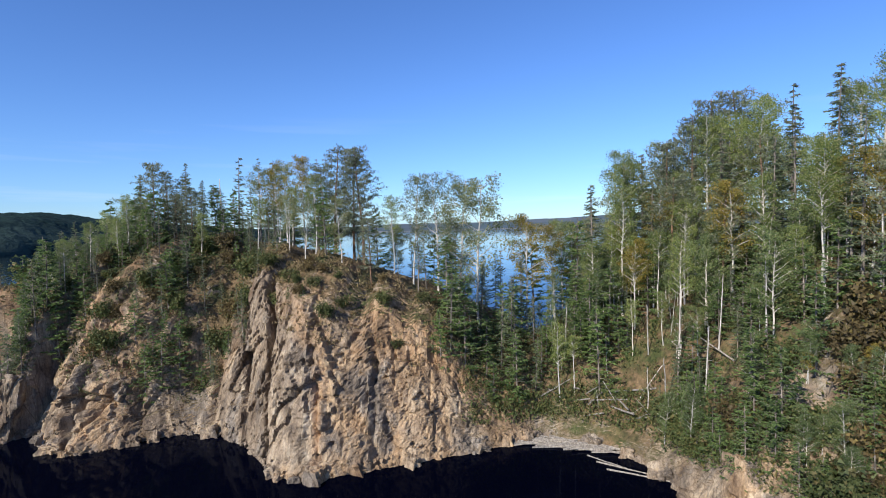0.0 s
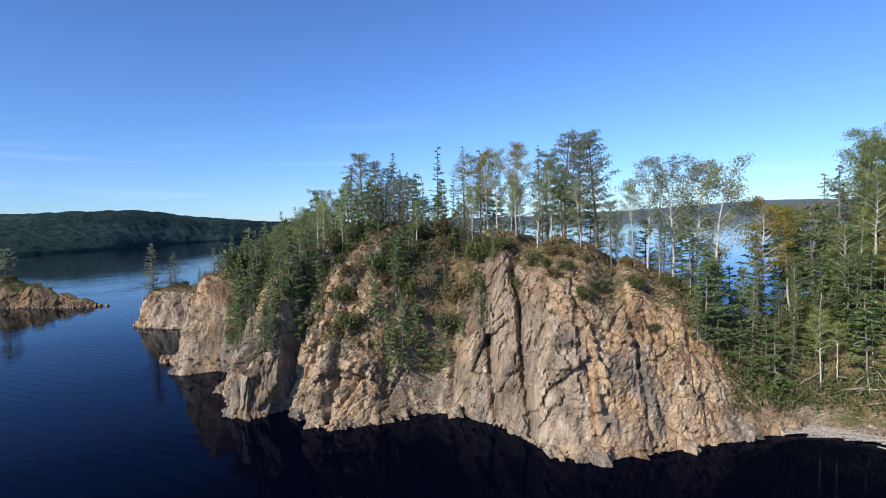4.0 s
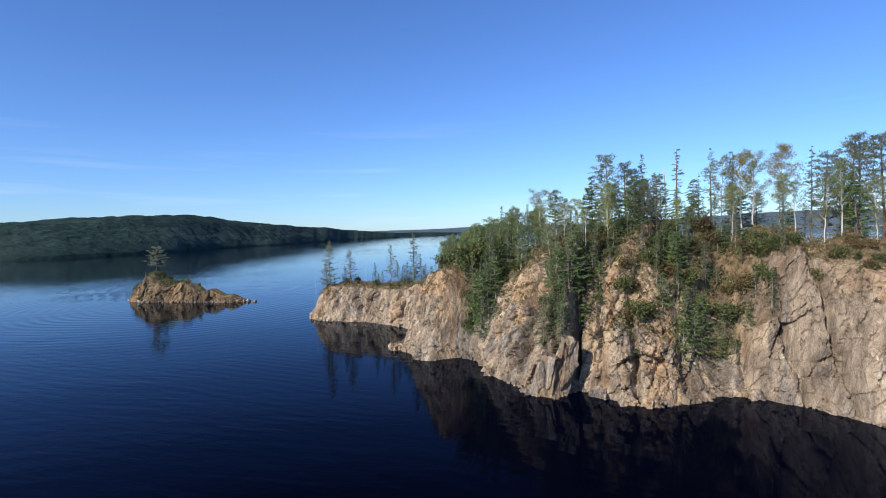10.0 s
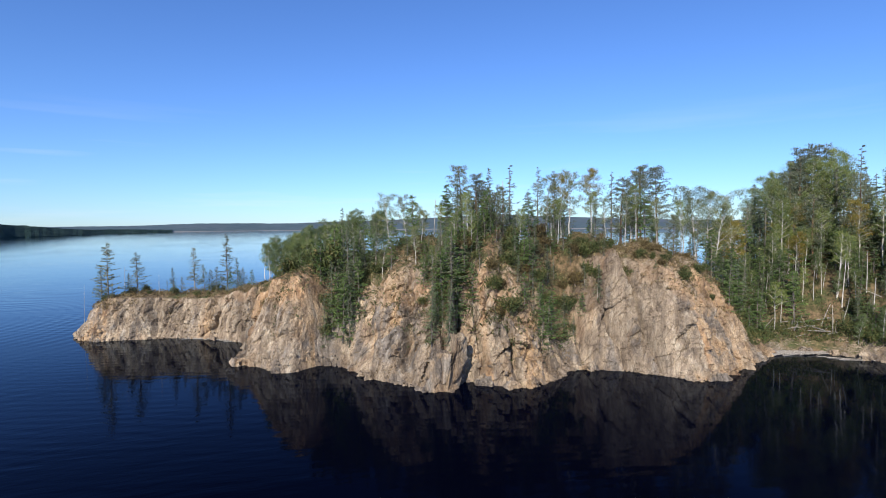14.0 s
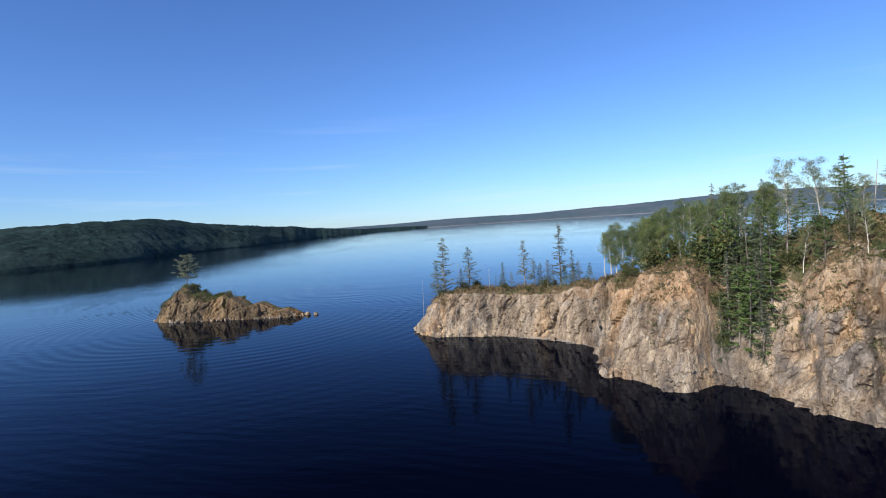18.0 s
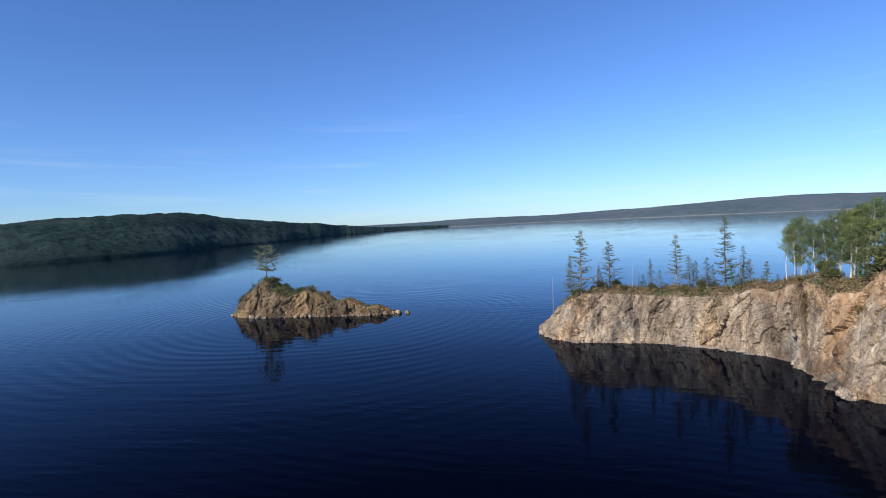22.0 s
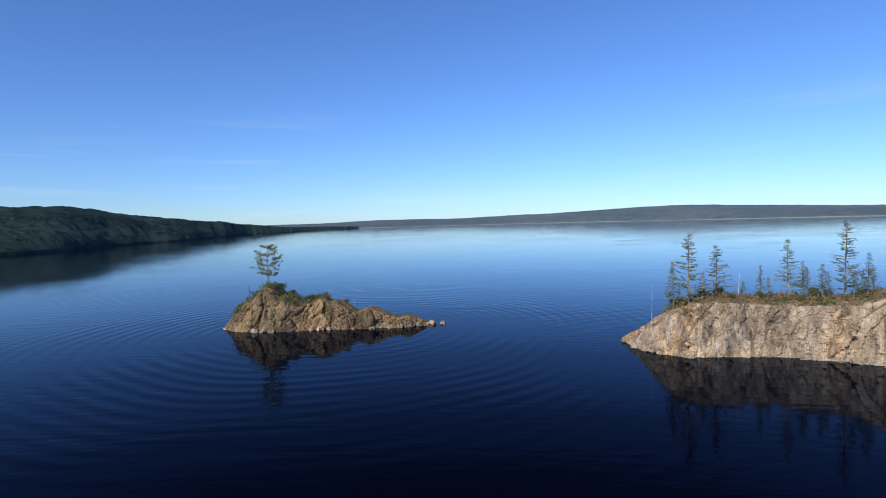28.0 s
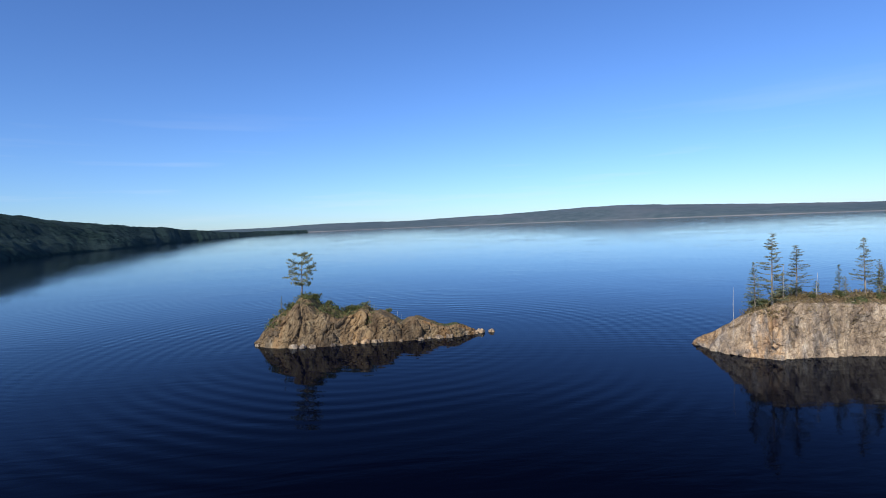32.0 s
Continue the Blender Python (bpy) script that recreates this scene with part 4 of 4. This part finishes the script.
grove(18, (16.1, 16.9), (0.85, 1.35), ("birch", "young", "pale", "larch", "gold"), (8.5, 12.0), 1.3)
for i in range(10):      # tall bleached snags that lean out of the young growth
    x, y = spot((16.9, 17.5, 18.1, 18.5, 18.8, 19.1, 19.5, 19.9, 20.3, 20.8, 21.2, 15.8, 16.3, 20.0, 19.3)[i], rng.uniform(-0.05, 0.45))
    ob = plant("snag", x, y, height=rng.uniform(3.5, 6.5), girth=0.8)
    ob.rotation_euler = (rng.uniform(-0.10, 0.10), rng.uniform(-0.10, 0.10), rng.uniform(0, 6.28))
grove(24, (17.0, 20.5), (0.15, 0.7), ("birch", "gold", "birch", "birch"), (7.0, 11.0), 1.4)
grove(34, (19.6, 22.2), (-0.55, 0.35), ("russet", "shrub", "russet"), (1.0, 2.4), 0.8)
grove(30, (20.0, 22.4), (0.05, 0.6), ("russet", "gold", "russet"), (1.8, 3.4), 1.0)
grove(16, (13.0, 16.4), (0.1, 0.7), ("russet", "shrub"), (0.5, 1.0), 0.8)

for u, v, h, lean in ((17.75, -0.25, 2.2, 0.5), (18.0, -0.1, 3.4, -0.55), (18.25, -0.3, 2.6, 0.75), (17.55, -0.35, 1.6, 0.05), (18.4, 0.0, 4.2, 0.3), (17.95, -0.45, 1.8, -0.9)):
    x, y = spot(u, v)
    ob = plant("snag", x, y, height=h, girth=1.1)
    ob.rotation_euler = (lean, 0.3 * lean, 2.0 * u)

# ---- loose rock, logs and scrub ----


def crag_mesh(name, seed, size, taper=0.35, cuts=14):
    """A broken block: a box swollen into flat, cracked faces that narrows upwards."""
    bm = bmesh.new()
    bmesh.ops.create_cube(bm, size=1.0)
    bmesh.ops.subdivide_edges(bm, edges=bm.edges[:], cuts=cuts, use_grid_fill=True)
    p = np.array([v.co for v in bm.verts])
    way = p / (np.linalg.norm(p, axis=1, keepdims=True) + 1e-6)
    p = 0.85 * p + 0.15 * way * 0.62
    p[:, :2] *= 1 - taper * (p[:, 2:] + 0.5)
    p *= size
    value, crack = facets(p / (0.55 * min(size)) * (1, 1, 0.5) + seed * 7.3, seed)
    fine, chink = facets(p / 0.42 + seed * 3.1, seed + 5)
    p += way * (0.30 * min(size) * value - 0.06 * min(size) * crack + 0.14 * fine - 0.04 * chink)[:, None]
    for v, co in zip(bm.verts, p):
        v.co = co
    me = bpy.data.meshes.new(name)
    bm.to_mesh(me)
    bm.free()
    me.materials.append(LAND)
    me.attributes.new("soil", "FLOAT", "POINT")
    me.attributes.new("ochre", "FLOAT", "POINT")
    return me


for k, (x, y, z, sx, sy, sz, lean, turn) in enumerate((
        (-28.3, 38.0, 2.2, 1.9, 1.6, 6.8, 14, 20), (-30.0, 37.6, 1.6, 2.2, 1.8, 5.0, 10, -15), (-7.0, 42.0, 9.2, 2.6, 1.8, 4.6, 10, 40),
        (-4.2, 41.0, 9.8, 1.8, 1.8, 3.0, 12, 25), (27.4, 26.6, 1.6, 2.4, 2.2, 4.0, 14, 15))):
    ob = tagged(new("rock_slab", crag_mesh("rock_slab", 40 + k, (sx, sy, sz), 0.22, 20)), "leaning slab of split tan rock in the cliff", "rock", "rock slabs")
    ob.matrix_world = pose(x, y, z, 0, lean, turn)
stones = [crag_mesh("boulder", 60 + k, (1.0, 0.8, 0.7), 0.15, 6) for k in range(5)]
for i in range(120):
    x, y = spot(rng.uniform(0.4, 21.5), -1.0 + rng.uniform(-0.10, 0.10))
    ob = tagged(new("boulder", stones[i % 5]), "pale broken boulder at the waterline", "rock", "boulders on the shore")
    k = rng.choice((0.4, 0.5, 0.6, 0.8, 1.2, 1.6))
    ob.matrix_world = pose(x, y, 0.05 + 0.1 * k, rng.uniform(-20, 20), rng.uniform(-20, 20), rng.uniform(0, 360)) @ Matrix.Diagonal((k, k, k * rng.uniform(0.7, 1.1), 1))
for i in range(16):      # a heap of fallen blocks at the foot of the step
    ob = tagged(new("boulder", stones[i % 5]), "pale broken block fallen from the step", "rock", "boulders on the shore")
    k = rng.choice((0.5, 0.7, 0.9, 1.3))
    ob.matrix_world = pose(-50.9 + rng.uniform(-0.9, 1.6), 57.2 + rng.uniform(-2.6, 2.2), 0.1 + 0.25 * k * rng.random(), rng.uniform(-25, 25), rng.uniform(-25, 25), rng.uniform(0, 360)) @ Matrix.Diagonal((k, k, k * 0.9, 1))
for i in range(26):
    x, y = -140 + 37 * i / 25 + rng.uniform(-0.5, 0.5), float(np.interp(-140 + 37 * i / 25, [-140, -133, -117, -110, -103.5], [102.6, 99.1, 99.7, 100.1, 102.6])) + rng.uniform(-0.6, 0.3)
    ob = tagged(new("boulder", stones[i % 5]), "dark wet boulder beside the islet", "rock", "boulders round the islet")
    k = rng.uniform(0.4, 1.3)
    ob.matrix_world = pose(x, y, 0.08 * k, rng.uniform(-20, 20), rng.uniform(-20, 20), rng.uniform(0, 360)) @ Matrix.Diagonal((k, k, k, 1))


def log_mesh(seed, length, thick):
    r = np.random.default_rng(seed)
    n = 9
    path = np.c_[np.linspace(-length / 2, length / 2, n), np.cumsum(r.normal(0, 0.04, n)), np.cumsum(r.normal(0, 0.02, n))]
    body, faces = tube(path, thick * np.linspace(1, 0.55, n), 8)
    ends = [tube(np.array([path[k], path[k] + (d * 0.02, 0, 0)]), (thick * w, 0.004), 8) for k, d, w in ((0, -1, 1.0), (n - 1, 1, 0.55))]
    stubs = []
    for k in range(3):
        at, a = path[r.integers(2, 7)], r.uniform(0, 6.28)
        stubs.append(tube(np.array([at, at + (0.1, math.cos(a) * 0.3, abs(math.sin(a)) * 0.3)]), (0.03, 0.012), 5))
    return mesh_of("log", *joined([(body, faces)] + ends + stubs), LOG_WOOD, True)


logs = [log_mesh(80 + k, (4.5, 5.5, 6.5, 3.5, 2.6)[k], (0.13, 0.15, 0.17, 0.11, 0.09)[k]) for k in range(5)]
for i in range(95):      # drift logs packed against the head of the cove
    along_cove = rng.uniform(0, 1)
    x, y = 15.8 + 6.8 * along_cove, 38.5 - 2.2 * along_cove - 1.3 * rng.uniform(0, 1) ** 1.5 + 0.5 * math.sin(3 * along_cove)
    ob = tagged(new("floating_log", logs[i % 5]), "bleached grey log floating in the cove", "log", "drift logs")
    ob.matrix_world = pose(x, y, 0.04 + 0.14 * rng.random(), 0, rng.uniform(-2, 2), rng.gauss(-12, 16)) @ Matrix.Diagonal((rng.uniform(0.5, 0.85), 0.5, 0.5, 1))
for i in range(3):
    ob = tagged(new("floating_log", logs[i]), "bleached grey log drifting loose on the water", "log", "drift logs")
    ob.matrix_world = pose(21.6 + 0.9 * i, 34.4 - 1.1 * i, 0.03, 0, 0, -42 + 9 * i) @ Matrix.Diagonal((0.7, 0.45, 0.45, 1))
for i in range(9):      # driftwood left along the foot of the point
    x, y = spot(3.15 + 0.09 * i, -1.05 + rng.uniform(-0.08, 0.05))
    ob = tagged(new("floating_log", logs[i % 5]), "bleached grey driftwood at the foot of the cliff", "log", "drift logs")
    ob.matrix_world = pose(x, y, 0.06, 0, rng.uniform(-4, 4), rng.gauss(-22, 12)) @ Matrix.Diagonal((0.5, 0.5, 0.5, 1))
for i in range(16):      # fallen trunks on the bank above them
    x, y = spot(rng.uniform(16.4, 19.2), rng.uniform(-0.6, 0.25))
    z, up = ground(x, y)
    ob = tagged(new("fallen_trunk", logs[i % 5]), "whitened dead trunk lying on the bank", "log", "fallen trunks")
    ob.matrix_world = pose(x, y, z + 0.35, 0, rng.uniform(-35, 35), rng.uniform(0, 180)) @ Matrix.Diagonal((0.7, 0.5, 0.5, 1))


def scrub_cover(name, label, count, u, v, leaves, tall, seed, land=None):
    """Grass tufts, heather and twigs that nobody could count, rooted all over the ledges."""
    r = np.random.default_rng(seed)
    spots, ways = [], []
    for i in range(count):
        x, y = spot(r.uniform(*u), r.uniform(*v))
        z, up = ground(x, y)
        if z < 0.6 or up < 0.25:
            continue
        n = int(r.integers(7, 16))
        size = tall * r.uniform(0.4, 1.3)
        spots.append(np.array((x, y, z)) + r.normal(0, 0.28, (n, 3)) * (1, 1, 0) + (0, 0, 1) * r.uniform(0, size, (n, 1)))
        ways.append(np.c_[r.normal(0, 0.7, (n, 2)), np.full(n, 0.9)])
    v4, f4 = blades(r, np.vstack(spots), np.vstack(ways), 0.30, 0.10, 0.4)
    return tagged(new(name, mesh_of(name, v4, f4, leaves)), label, kind="stuff")


DRY_GRASS = leaf_material("dry_grass", (0.12, 0.085, 0.045), (0.24, 0.18, 0.10), (0.33, 0.26, 0.14), 0.25)
scrub_cover("dry_grass", "dry brown grass tufts on the ledges and crest", 2600, (1, 16), (-0.2, 1.3), DRY_GRASS, 0.3, 1)
scrub_cover("heather", "low green and russet heath on the slopes", 1300, (5.5, 12.4), (-0.5, 1.2), SCRUB_LEAVES, 0.6, 2)
scrub_cover("undergrowth", "dense low green growth under the wood", 3200, (15.6, 22), (-0.7, 1.2), SCRUB_LEAVES, 0.7, 3)
r = np.random.default_rng(9)
spots = []
for i in range(450):
    x, y = r.uniform(-139, -122), r.uniform(101, 109)
    z, up = ground(x, y, isle_land)
    if z > 2.2 and up > 0.4:
        spots.append(np.array((x, y, z)) + r.normal(0, 0.25, (12, 3)) * (1, 1, 0) + (0, 0, 1) * r.uniform(0, 0.4, (12, 1)))
spots = np.vstack(spots)
v4, f4 = blades(r, spots, np.tile((0, 0, 0.8), (len(spots), 1)), 0.32, 0.10, 0.5)
tagged(new("islet_grass", mesh_of("islet_grass", v4, f4, SCRUB_LEAVES)), "coarse grass and heath on top of the islet", kind="stuff")


def scree(name, label, count, u, v, seed):
    """Chips and small stones that lie all over the foot and the ledges of the cliff."""
    r = np.random.default_rng(seed)
    shape = np.array([(1, 0, 0), (-1, 0.1, 0), (0.1, 1, 0.1), (0, -1, 0), (0.1, 0, 1), (0, 0.1, -1)], float)
    sides = np.array([(0, 2, 4), (2, 1, 4), (1, 3, 4), (3, 0, 4), (2, 0, 5), (1, 2, 5), (3, 1, 5), (0, 3, 5)])
    verts = []
    for i in range(count):
        x, y = spot(r.uniform(*u), r.uniform(*v))
        z, up = ground(x, y)
        k = 0.10 + 0.22 * r.random() ** 3
        verts.append((shape + r.normal(0, 0.22, (6, 3))) * (k, k * 0.8, k * 0.7) @ np.linalg.qr(r.normal(0, 1, (3, 3)))[0] + (x, y, max(z, 0.0) + 0.3 * k))
    faces = (sides[None] + 6 * np.arange(count)[:, None, None]).reshape(-1, 3)
    me = mesh_of(name, np.vstack(verts), faces, LAND)
    me.attributes.new("soil", "FLOAT", "POINT")
    me.attributes.new("ochre", "FLOAT", "POINT")
    return tagged(new(name, me), label, kind="stuff")


scree("scree", "loose pale chips and stones on the foot of the cliff", 1500, (0.8, 17.2), (-1.0, -0.90), 21)
